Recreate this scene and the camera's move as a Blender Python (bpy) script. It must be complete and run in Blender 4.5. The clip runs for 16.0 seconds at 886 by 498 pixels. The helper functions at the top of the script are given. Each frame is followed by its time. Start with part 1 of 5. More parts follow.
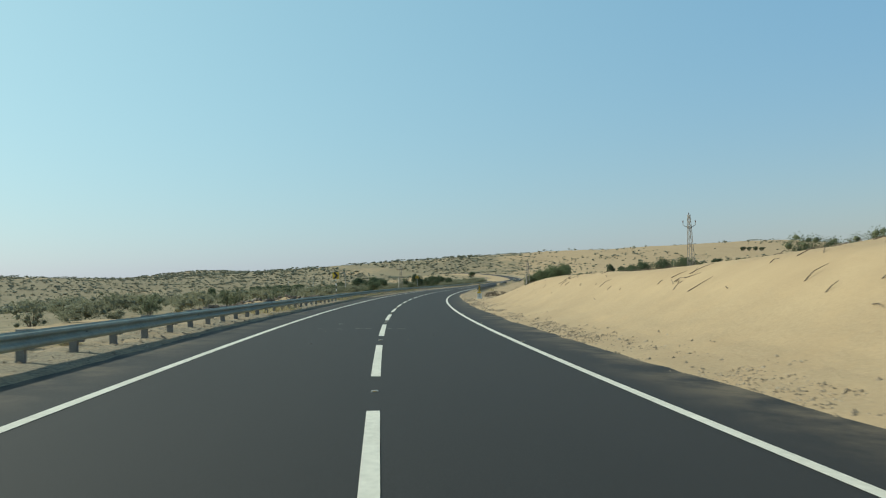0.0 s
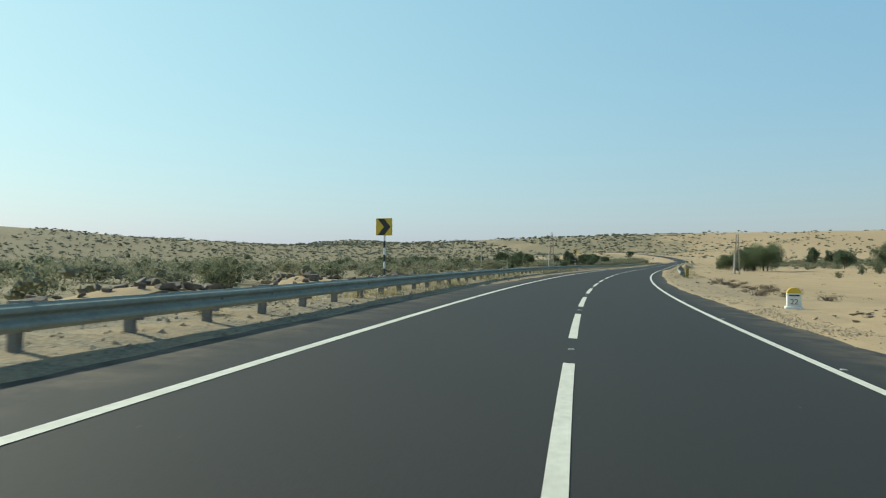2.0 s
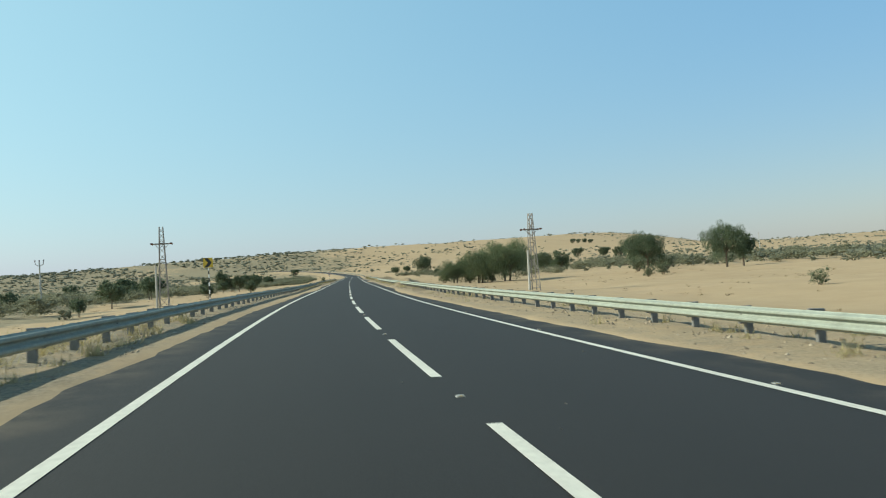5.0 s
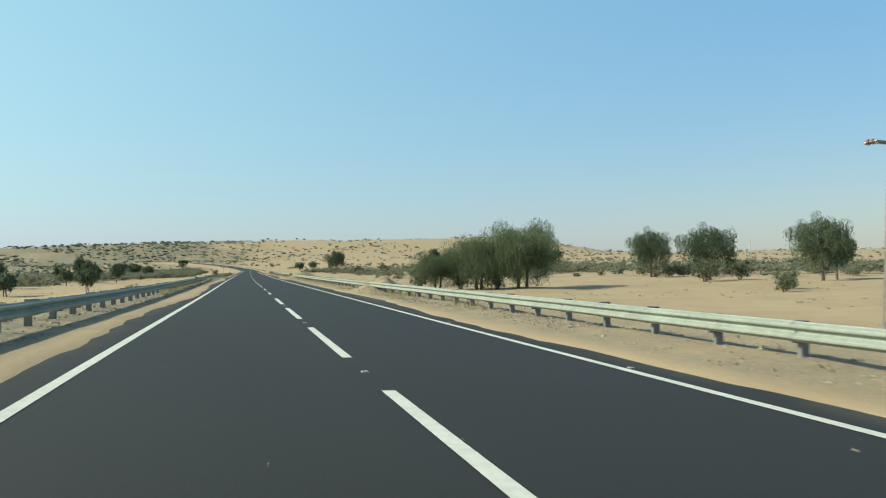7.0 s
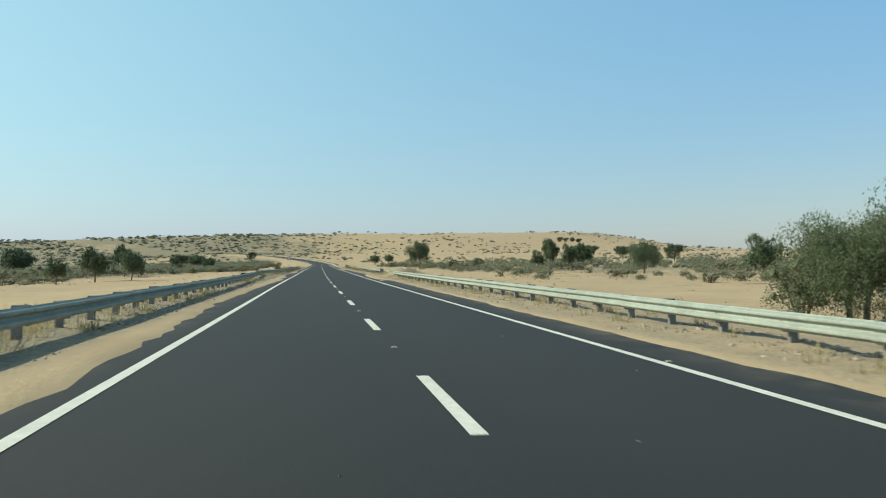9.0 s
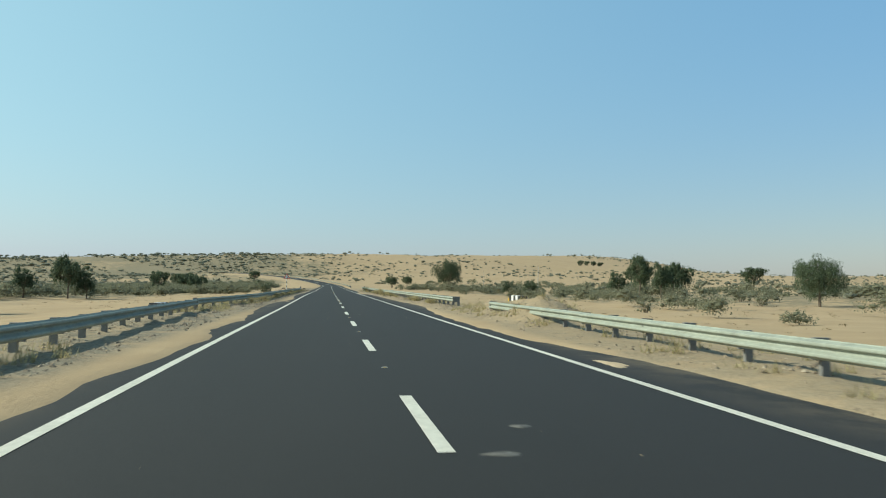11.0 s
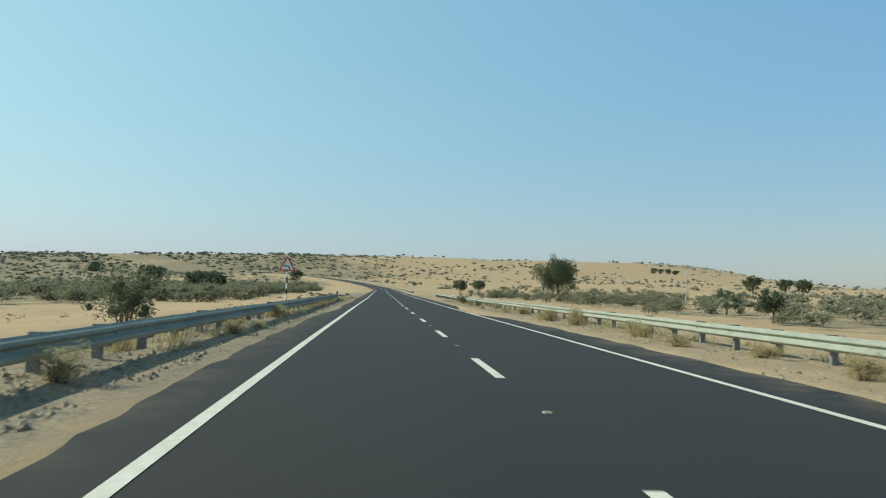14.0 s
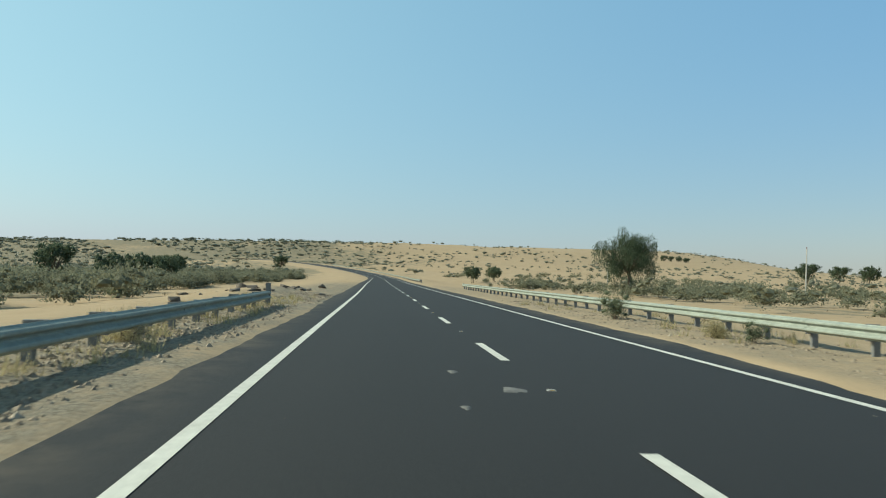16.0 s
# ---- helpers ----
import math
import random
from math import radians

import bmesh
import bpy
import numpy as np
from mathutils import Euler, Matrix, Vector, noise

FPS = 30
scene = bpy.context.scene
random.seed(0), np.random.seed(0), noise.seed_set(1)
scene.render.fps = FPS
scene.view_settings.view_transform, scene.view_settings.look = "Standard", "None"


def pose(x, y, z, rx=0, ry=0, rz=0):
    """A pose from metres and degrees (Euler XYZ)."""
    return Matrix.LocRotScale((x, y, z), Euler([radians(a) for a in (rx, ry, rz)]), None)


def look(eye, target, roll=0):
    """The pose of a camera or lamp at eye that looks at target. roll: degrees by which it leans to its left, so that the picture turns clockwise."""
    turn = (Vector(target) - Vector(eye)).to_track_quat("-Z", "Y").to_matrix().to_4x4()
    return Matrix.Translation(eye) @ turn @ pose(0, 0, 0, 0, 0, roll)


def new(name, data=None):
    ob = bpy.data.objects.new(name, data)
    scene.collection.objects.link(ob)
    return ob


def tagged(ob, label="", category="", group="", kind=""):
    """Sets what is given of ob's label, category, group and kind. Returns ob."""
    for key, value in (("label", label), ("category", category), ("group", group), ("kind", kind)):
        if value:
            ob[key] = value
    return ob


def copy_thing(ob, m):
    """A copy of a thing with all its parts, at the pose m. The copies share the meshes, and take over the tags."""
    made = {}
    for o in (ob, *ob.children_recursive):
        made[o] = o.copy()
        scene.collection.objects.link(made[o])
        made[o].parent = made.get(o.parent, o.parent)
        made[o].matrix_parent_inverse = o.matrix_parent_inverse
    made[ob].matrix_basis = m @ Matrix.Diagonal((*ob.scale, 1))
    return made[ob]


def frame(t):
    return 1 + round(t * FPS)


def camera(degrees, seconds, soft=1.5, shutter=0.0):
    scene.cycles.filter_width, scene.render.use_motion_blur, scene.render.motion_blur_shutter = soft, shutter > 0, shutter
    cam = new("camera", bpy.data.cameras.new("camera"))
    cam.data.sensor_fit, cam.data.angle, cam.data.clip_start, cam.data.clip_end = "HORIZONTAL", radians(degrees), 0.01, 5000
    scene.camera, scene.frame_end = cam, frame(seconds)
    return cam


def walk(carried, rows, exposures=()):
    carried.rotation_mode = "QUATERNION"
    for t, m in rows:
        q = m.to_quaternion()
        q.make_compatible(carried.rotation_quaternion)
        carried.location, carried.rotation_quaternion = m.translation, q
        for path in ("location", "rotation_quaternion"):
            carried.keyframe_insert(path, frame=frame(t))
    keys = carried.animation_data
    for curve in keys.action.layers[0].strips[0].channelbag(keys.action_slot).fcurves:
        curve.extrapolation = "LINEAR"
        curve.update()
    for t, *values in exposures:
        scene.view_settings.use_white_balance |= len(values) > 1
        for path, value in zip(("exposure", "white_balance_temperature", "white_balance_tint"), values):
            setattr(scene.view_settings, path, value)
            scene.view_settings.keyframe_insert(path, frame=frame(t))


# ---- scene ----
import itertools

# camera: driven along the left lane of a two-lane desert highway
cam = camera(63.65, 16.0, 1.1, 0.1)
ROWS = [
    (0.0, 14.035, 4.577, 1.766, 92.541, 2.06, 6.282),
    (0.5, 12.11, 15.06, 1.639, 89.724, 1.996, 5.643),
    (1.0, 10.134, 26.047, 1.598, 89.784, 1.737, 8.484),
    (1.5, 8.261, 36.865, 1.544, 89.405, 1.014, 14.787),
    (2.0, 6.445, 47.589, 1.468, 90.815, -0.319, 18.201),
    (2.5, 4.706, 58.671, 1.421, 90.783, -0.46, 17.586),
    (3.0, 3.148, 69.592, 1.45, 90.185, -0.359, 15.696),
    (3.5, 1.813, 80.409, 1.415, 90.303, 0.708, 13.452),
    (4.0, 0.667, 91.416, 1.364, 90.512, 1.835, 4.916),
    (4.5, -0.224, 102.439, 1.366, 91.781, 3.448, -3.282),
    (7.0, -1.53, 157.099, 1.196, 91.506, 0.776, -16.604),
    (7.5, -1.378, 168.138, 1.213, 92.924, 0.241, -13.924),
    (8.0, -1.159, 179.182, 1.216, 92.064, 1.144, -12.442),
    (8.5, -0.887, 190.353, 1.19, 90.945, 0.623, -11.6),
    (11.0, 0.342, 246.237, 1.183, 92.989, -0.609, -10.454),
    (11.5, 0.421, 257.483, 1.204, 93.313, -3.267, -9.834),
    (12.0, 0.5, 268.703, 1.194, 93.108, -1.994, -8.719),
    (12.5, 0.589, 279.841, 1.186, 93.208, 0.009, -7.965),
    (13.0, 0.664, 291.08, 1.173, 92.485, -0.852, -7.035),
    (13.5, 0.769, 302.249, 1.222, 93.266, -1.468, -6.136),
    (14.0, 0.905, 313.332, 1.212, 93.365, -1.855, -6.407),
    (14.5, 1.054, 324.473, 1.245, 93.579, -2.025, -6.222),
    (15.0, 1.245, 335.686, 1.271, 93.357, -2.307, -6.383),
    (15.5, 1.467, 346.789, 1.251, 93.709, -2.45, -6.624),
    (16.0, 1.712, 357.777, 1.212, 92.424, -1.911, -6.734),
]
walk(cam, [(r[0], pose(*r[1:])) for r in ROWS], [(0.0, -0.1, 6560, -4), (0.5, 0.0, 6560, -4), (3.0, 0.0, 6560, -4), (4.5, 0.08, 6560, -4), (7.0, 0.16, 6560, -4), (8.5, 0.14, 6560, -4), (11.0, 0.02, 6560, -4), (12.0, 0.0, 6560, -4), (16.0, 0.0, 6560, -4)])

# ---- light ----
SUN_EL, SUN_AZ = radians(34), radians(-78)   # azimuth from +y, towards +x
world = bpy.data.worlds.new("sky")
scene.world = world
world.use_nodes = True
wn = world.node_tree
wn.nodes.clear()
sky = wn.nodes.new("ShaderNodeTexSky")
sky.sky_type = "NISHITA"
sky.sun_disc = False
sky.sun_elevation = SUN_EL
sky.sun_rotation = SUN_AZ
sky.altitude = 100
sky.air_density = 1.45
sky.dust_density = 0.85
sky.ozone_density = 2.5
bg = wn.nodes.new("ShaderNodeBackground")
bg.inputs["Strength"].default_value = 0.052
wout = wn.nodes.new("ShaderNodeOutputWorld")
wn.links.new(sky.outputs[0], bg.inputs[0])


def sky_math(op, a, b=None):
    n = wn.nodes.new("ShaderNodeMath")
    n.operation = op
    for k, v in enumerate((a, b)):
        if isinstance(v, (int, float)):
            n.inputs[k].default_value = v
        elif v is not None:
            wn.links.new(v, n.inputs[k])
    return n.outputs[0]


def sky_madd(a, b, c):
    """a * b + c on colours."""
    n = wn.nodes.new("ShaderNodeVectorMath")
    n.operation = "MULTIPLY_ADD"
    for k, v in enumerate((a, b, c)):
        if isinstance(v, tuple):
            n.inputs[k].default_value = v
        else:
            wn.links.new(v, n.inputs[k])
    return n.outputs[0]


# veil of desert dust over the clear sky: paler towards the sun, greyer low down
xyz = wn.nodes.new("ShaderNodeSeparateXYZ")
wn.links.new(wn.nodes.new("ShaderNodeTexCoord").outputs["Generated"], xyz.inputs[0])
west = sky_math("MULTIPLY", xyz.outputs[0], -1.0)
low = sky_math("EXPONENT", sky_math("MULTIPLY", sky_math("MAXIMUM", xyz.outputs[2], 0.0), -8.3))
dust = sky_madd(west, (0.142, 0.165, 0.046), (0.206, 0.370, 0.512))
haze = sky_madd(west, (-0.179, -0.150, 0.141), (0.028, -0.092, -0.068))
veil = wn.nodes.new("ShaderNodeBackground")
wn.links.new(sky_madd(haze, low, dust), veil.inputs["Color"])
# the dust thins out towards the zenith
thin = wn.nodes.new("ShaderNodeMapRange")
thin.interpolation_type = "SMOOTHSTEP"
for key, value in (("From Min", 0.40), ("From Max", 0.95), ("To Min", 1.0), ("To Max", 0.22)):
    thin.inputs[key].default_value = value
wn.links.new(xyz.outputs[2], thin.inputs["Value"])
wn.links.new(thin.outputs[0], veil.inputs["Strength"])
both = wn.nodes.new("ShaderNodeAddShader")
wn.links.new(bg.outputs[0], both.inputs[0])
wn.links.new(veil.outputs[0], both.inputs[1])
wn.links.new(both.outputs[0], wout.inputs[0])
sun_data = bpy.data.lights.new("sun", "SUN")
sun_data.energy, sun_data.angle, sun_data.color = 5.0, radians(0.53), (1.0, 0.93, 0.82)
sun = new("sun", sun_data)
sun_dir = Vector((math.sin(SUN_AZ) * math.cos(SUN_EL), math.cos(SUN_AZ) * math.cos(SUN_EL), math.sin(SUN_EL)))
sun.matrix_world = look(sun_dir * 100, (0, 0, 0))
scene.view_settings.exposure = 0.0

# ---- plan of the road: curvature (1/km) every 15 m, height and cross fall (%) every 45 m ----
KAPPA = [1.19, 0.37, -0.45, -1.28, -1.88, -1.59, -1.54, -1.91, -1.46, -1.25, -1.0, -1.05, -1.01, -0.59, -0.1, 0.14, 0.06, 0.09, -0.14, -0.27, -0.16, -0.15, 0.18, -0.05, -0.14, 0.17, -0.21, -0.24, 0.09, 0.25, 0.12, -0.02, -0.08, -0.12, -0.13, -0.11, -0.06, 0.01, 0.09, 0.8, 1.6, 2.3, 2.6, 2.6, 2.6, 2.6, 2.6, 2.6, 2.6, 2.6, 2.6, 2.4, 2.0, 1.5, 1.0, 0.6, 0.3, 0, 0, 0]
PROFILE = [0.58, 0.32, 0.11, -0.01, -0.1, -0.16, -0.17, -0.15, -0.05, -0.05, 0.03, 0.2, 0.35, 0.6, 1.2, 2.7, 4.7, 6.8, 8.6, 10]
BANK = [4.62, 4.61, 3.78, 4.17, 3.42, 1.88, 0.64, -0.42, 0.39, 0.07, 0, 0, 0, 0, 0, 0, 0, 0, 0, 0]
# heights of the far dunes on a 300 m lattice
FAR = [3.3, 5.6, -6.4, -1.8, 1.1, -2.1, 0.6, 0.0, 16.3, 21.9, -18.8, 1.1, 3.5, -7.4, 1.4, 0.2, 10.0, 19.0, 5.5, -2.2, 1.5, 6.2, 10.5, 2.5, -6.5, -2.1, 5.6, -2.1, 4.1, -2.9, 9.0, -11.3, -16.5, 12.8, 10.9, 23.3, 22.0, 16.2, 0.9, -39.2, -0.5, 33.4, -13.4, 14.0, -1.8, 35.3, 35.1, -14.0, 11.8, 24.7, -5.9, -2.0, -5.2, -7.7, 0.8, -1.8]
S_START = -150.0
sg = np.arange(S_START, 856.0, 1.0)
sk = -30 + 15 * np.arange(len(KAPPA))
sz = -30 + 45 * np.arange(len(PROFILE))
_k = np.where(sg < -30, 0.0, np.interp(sg, sk, KAPPA)) * 1e-3
_psi = np.concatenate([[0], np.cumsum((_k[1:] + _k[:-1]) / 2)])
_psi -= np.interp(150.0, sg, _psi)
_dx, _dy = -np.sin(_psi), np.cos(_psi)
_x = np.concatenate([[0], np.cumsum((_dx[1:] + _dx[:-1]) / 2)])
_y = np.concatenate([[0], np.cumsum((_dy[1:] + _dy[:-1]) / 2)])
_x -= np.interp(150.0, sg, _x)
_y += 150.0 - np.interp(150.0, sg, _y)
_z = np.interp(sg, sz, PROFILE)
_z = np.convolve(np.pad(_z, 15, mode="edge"), np.ones(31) / 31, "valid")
_b = np.interp(sg, sz, BANK) * 0.01


def road_at(s, off, dz=0.0):
    """World place at s metres along the road, off metres to the right of its middle line."""
    p = np.interp(s, sg, _psi)
    return np.stack([np.interp(s, sg, _x) + off * np.cos(p), np.interp(s, sg, _y) + off * np.sin(p),
                     np.interp(s, sg, _z) - off * np.interp(s, sg, _b) + dz], -1)


def heading(s):
    return float(np.interp(s, sg, _psi))


def smooth(a, b, v):
    t = np.clip((v - a) / (b - a), 0, 1)
    return t * t * (3 - 2 * t)


def _hash(i, j, seed):
    h = np.sin(i * 127.1 + j * 311.7 + seed * 74.7) * 43758.5453
    return h - np.floor(h)


def vnoise(x, y, seed=0):
    """Value noise in 0..1."""
    i, j = np.floor(x), np.floor(y)
    u, v = x - i, y - j
    u, v = u * u * (3 - 2 * u), v * v * (3 - 2 * v)
    a, b = _hash(i, j, seed), _hash(i + 1, j, seed)
    c, d = _hash(i, j + 1, seed), _hash(i + 1, j + 1, seed)
    return (a * (1 - u) + b * u) * (1 - v) + (c * (1 - u) + d * u) * v


def fbm(x, y, seed=0, octaves=4):
    out, amp, tot = 0.0, 1.0, 0.0
    for o in range(octaves):
        out = out + amp * vnoise(x * 2 ** o, y * 2 ** o, seed + o)
        tot, amp = tot + amp, amp * 0.5
    return out / tot


def far_z(x, y):
    z = np.zeros(np.broadcast(x, y).shape)
    for n, w in enumerate(FAR):
        cx, cy = -1050 + 300 * (n % 8), 150 + 300 * (n // 8)
        z = z + w * np.exp(-((x - cx) ** 2 + (y - cy) ** 2) / (2 * 230.0 ** 2))
    z = np.where(z < -9, -9 + 0.15 * (z + 9), z)
    d = np.hypot(x, y - 300)
    crest = 1 - np.abs(2 * fbm(x / 70 + 3.1, y / 46, 15, 3) - 1)
    z = z + smooth(250, 600, d) * 3.4 * (crest - 0.72)
    z = z + smooth(120, 700, d) * (4.5 * (fbm(x / 95, y / 75, 5) - 0.5) + 1.6 * (fbm(x / 22, y / 22, 9) - 0.5))
    return z


def road_coords(x, y):
    """s and offset for places near the road (the road runs mostly along +y)."""
    s = np.interp(y, _y, sg)
    for _ in range(2):
        p = np.interp(s, sg, _psi)
        s = s + (x - np.interp(s, sg, _x)) * -np.sin(p) + (y - np.interp(s, sg, _y)) * np.cos(p)
    p = np.interp(s, sg, _psi)
    off = (x - np.interp(s, sg, _x)) * np.cos(p) + (y - np.interp(s, sg, _y)) * np.sin(p)
    return s, off


HEAPS = [(60, -15, 0.35, 3.0, 1.6), (67, -13.6, 0.5, 3.0, 1.6), (72, -16, 0.5, 3.0, 1.8), (80, -14, 0.6, 3.2, 1.7), (86, -16.5, 0.5, 3.0, 1.8), (92, -13.8, 0.45, 3.0, 1.6), (97, -15, 0.35, 2.6, 1.6), (405, -9.5, 0.4, 8.0, 2.0), (202.2, 7.2, 0.95, 1.5, 0.75), (205.5, 8.0, 0.7, 2.2, 1.1), (201.5, 5.9, 0.28, 2.2, 0.6), (272.5, 7.4, 0.75, 2.6, 1.4), (277.5, 8.6, 0.8, 2.6, 1.6), (283.0, 9.6, 0.45, 2.6, 1.4), (280.5, 7.2, 0.45, 1.8, 1.0)]


# where the asphalt disappears under sand, left and right
EDGE_L_S = [0, 60, 90, 97, 99, 107, 112, 150, 166, 180, 190, 197, 200, 205, 210, 226, 255, 264, 269, 274, 285, 294, 300, 311, 317, 326, 344, 352, 357, 362, 384, 400]
EDGE_L = [5, 5, 4.6, 4.62, 4.35, 4.75, 4.6, 4.3, 3.97, 4.25, 4.0, 3.6, 3.7, 3.82, 3.85, 4.4, 4.05, 3.75, 4.3, 3.93, 4.6, 4.8, 4.6, 3.75, 4.2, 4.4, 4.6, 4.35, 4.15, 4.4, 4.4, 4.6]
EDGE_R_S = [0, 60, 90, 100, 112, 150, 173, 180, 189, 200, 240, 253, 259, 264, 277, 288, 292, 300, 305, 340, 349, 354, 364, 368, 373, 400]
EDGE_R = [5.15, 5.1, 4.7, 4.5, 4.8, 4.5, 3.9, 4.1, 4.7, 4.5, 4.7, 4.9, 4.87, 4.1, 3.95, 4.88, 5.05, 5.08, 4.85, 4.85, 4.6, 3.52, 3.78, 4.3, 4.73, 4.85]


def ground_z(x, y):
    s, off = road_coords(x, y)
    a = np.abs(off)
    zr, bank = np.interp(s, sg, _z), np.interp(s, sg, _b)
    z = zr - np.clip(off, -7.5, 7.5) * bank * (1 - smooth(9, 30, a))
    # bed under the road, ragged sand edge on it
    mean_edge = np.where(off < 0, np.interp(s, EDGE_L_S, EDGE_L), np.interp(s, EDGE_R_S, EDGE_R)) - 0.18
    edge = mean_edge + 0.22 * (fbm(s / 5.5, np.sign(off) * 3.3 + a * 0.15, 21) - 0.5) + 0.34 * (fbm(s / 0.9, a, 27, 4) - 0.5)
    lift = smooth(-0.25, 0.5, a - edge)
    z = z - 0.07 + lift * (0.085 + 0.04 * fbm(x / 1.7, y / 1.7, 41))
    # verge: low bank of dirt at the rails, then the land falls away a little
    z = z + 0.05 * np.exp(-((a - 6.2) / 0.9) ** 2) * lift
    z = z - 0.75 * smooth(8.5, 20, a) * (1 - smooth(55, 80, 78 - s) * (off > 0))
    z = z - 0.85 * smooth(16, 42, a) * smooth(270, 315, s) * (off < 0)
    z = z + smooth(4.9, 7, a) * (0.10 * (fbm(x / 2.6, y / 2.6, 51) - 0.5) + (0.05 + 0.17 * (1 - smooth(7, 9, a)) * np.where(off < 0, np.where(s > 190, 1.5, 1.0), 0.6)) * (fbm(x / 0.45, y / 0.45, 57, 3) - 0.5))
    z = z + smooth(9, 25, a) * (0.9 * (fbm(x / 17, y / 17, 61) - 0.5) + 0.34 * (fbm(x / 4.2, y / 4.2, 63, 3) - 0.5))
    # cut dune along the inside of the bend
    g = 1 - smooth(50, 79, s + 3 * (fbm(off / 6, s / 9, 71) - 0.5))
    back = smooth(53.8, -1.2, s)
    dune = g * (1.96 * smooth(5.3, 11, off) + 0.7 * smooth(11, 30, off) + back * (2.04 * smooth(8, 18, off) + 1.19 * smooth(14, 30, off)))
    z = z + dune * (1 + 0.12 * (fbm(x / 5, y / 5, 73) - 0.5))
    # sand heaps at the rail
    for hs, ho, hh, ls, lo in HEAPS:
        z = z + hh * np.exp(-((s - hs) / ls) ** 2 - ((off - ho) / lo) ** 2) * (0.75 + 0.5 * fbm(x / 0.8, y / 0.8, 77))
    w = np.maximum(smooth(38, 150, a) , smooth(760, 900, y))
    w = np.maximum(w, smooth(14, 60, a) * smooth(520, 640, s))
    return z * (1 - w) + far_z(x, y) * w


def belt(s, off):
    """How thickly shrubs stand at a place of the plan, 0 to 1."""
    a = np.abs(off)
    edge = np.interp(s, [190, 300, 340, 380, 390, 395, 430, 470], [30, 32, 44, 46, 26, 16, 24, 24])
    left = np.where(s < 190, smooth(16, 28, a), smooth(edge - 2, edge + 8, a))
    right = np.where(s < 95, smooth(45, 60, a), np.where(s < 262, smooth(58, 80, a), smooth(20, 36, a)))
    return np.where(off < 0, left, right)


def cover(x, y, s, off):
    """Share of the ground under low growth: thick to the west, thin on the open dunes to the east."""
    dens = np.where(s > 848, 1.0, np.where(y > 600, smooth(9, 18, np.abs(off)), belt(s, off)))
    open_sand = smooth(-90, 130, x) * smooth(330, 560, y)
    clump = fbm(x / 70, y / 110, 13, 4)
    west = smooth(0, -160, x) + smooth(0, -40, off) * (1 - smooth(250, 400, y))
    return dens * np.clip(0.32 + 0.6 * (clump - 0.45) - 0.27 * open_sand + 0.10 * west, 0.0, 0.6)


# ---- materials ----
def material(name):
    m = bpy.data.materials.new(name)
    m.use_nodes = True
    nt = m.node_tree
    return m, nt, nt.nodes["Principled BSDF"]


def node(nt, kind, **kw):
    n = nt.nodes.new(kind)
    for k, v in kw.items():
        if k in n.inputs:
            n.inputs[k].default_value = v
    return n


def ramp(nt, fac, stops):
    r = nt.nodes.new("ShaderNodeValToRGB")
    el = r.color_ramp.elements
    el[0].position, el[0].color = stops[0][0], (*stops[0][1], 1)
    el[1].position, el[1].color = stops[-1][0], (*stops[-1][1], 1)
    for p, c in stops[1:-1]:
        e = el.new(p)
        e.color = (*c, 1)
    nt.links.new(fac, r.inputs[0])
    return r.outputs[0]


def mix(nt, fac, a, b, mode="MIX"):
    n = nt.nodes.new("ShaderNodeMix")
    n.data_type, n.blend_type = "RGBA", mode
    for idx, val in ((0, fac), (6, a), (7, b)):
        if isinstance(val, bpy.types.NodeSocket):
            nt.links.new(val, n.inputs[idx])
        elif idx == 0:
            n.inputs[idx].default_value = val
        else:
            n.inputs[idx].default_value = (*val, 1)
    return n.outputs[2]


def noise_fac(nt, scale, detail=4, rough=0.6, vec=None, kind="ShaderNodeTexNoise"):
    n = node(nt, kind, Scale=scale, Detail=detail, Roughness=rough)
    if vec is None:
        vec = nt.nodes.new("ShaderNodeNewGeometry").outputs["Position"]
    nt.links.new(vec, n.inputs["Vector"])
    return n.outputs[0]


def bump(nt, bsdf, height, strength, distance):
    b = node(nt, "ShaderNodeBump", Strength=strength, Distance=distance)
    nt.links.new(height, b.inputs["Height"])
    nt.links.new(b.outputs[0], bsdf.inputs["Normal"])


def simple(name, col_a, col_b, rough=0.6, metal=0.0, scale=8.0, bump_s=0.15, bump_d=0.01, spec=0.5, obj=False):
    m, nt, b = material(name)
    vec = nt.nodes.new("ShaderNodeTexCoord").outputs["Object"] if obj else None
    f = noise_fac(nt, scale, 5, 0.65, vec)
    f2 = noise_fac(nt, scale * 9, 3, 0.6, vec)
    c = ramp(nt, f, [(0.3, col_a), (0.7, col_b)])
    c = mix(nt, 0.25, c, ramp(nt, f2, [(0.3, tuple(v * 0.6 for v in col_a)), (0.7, tuple(min(1, v * 1.25) for v in col_b))]))
    nt.links.new(c, b.inputs["Base Color"])
    b.inputs["Roughness"].default_value, b.inputs["Metallic"].default_value = rough, metal
    b.inputs["Specular IOR Level"].default_value = spec
    if bump_s:
        bump(nt, b, f2, bump_s, bump_d)
    return m


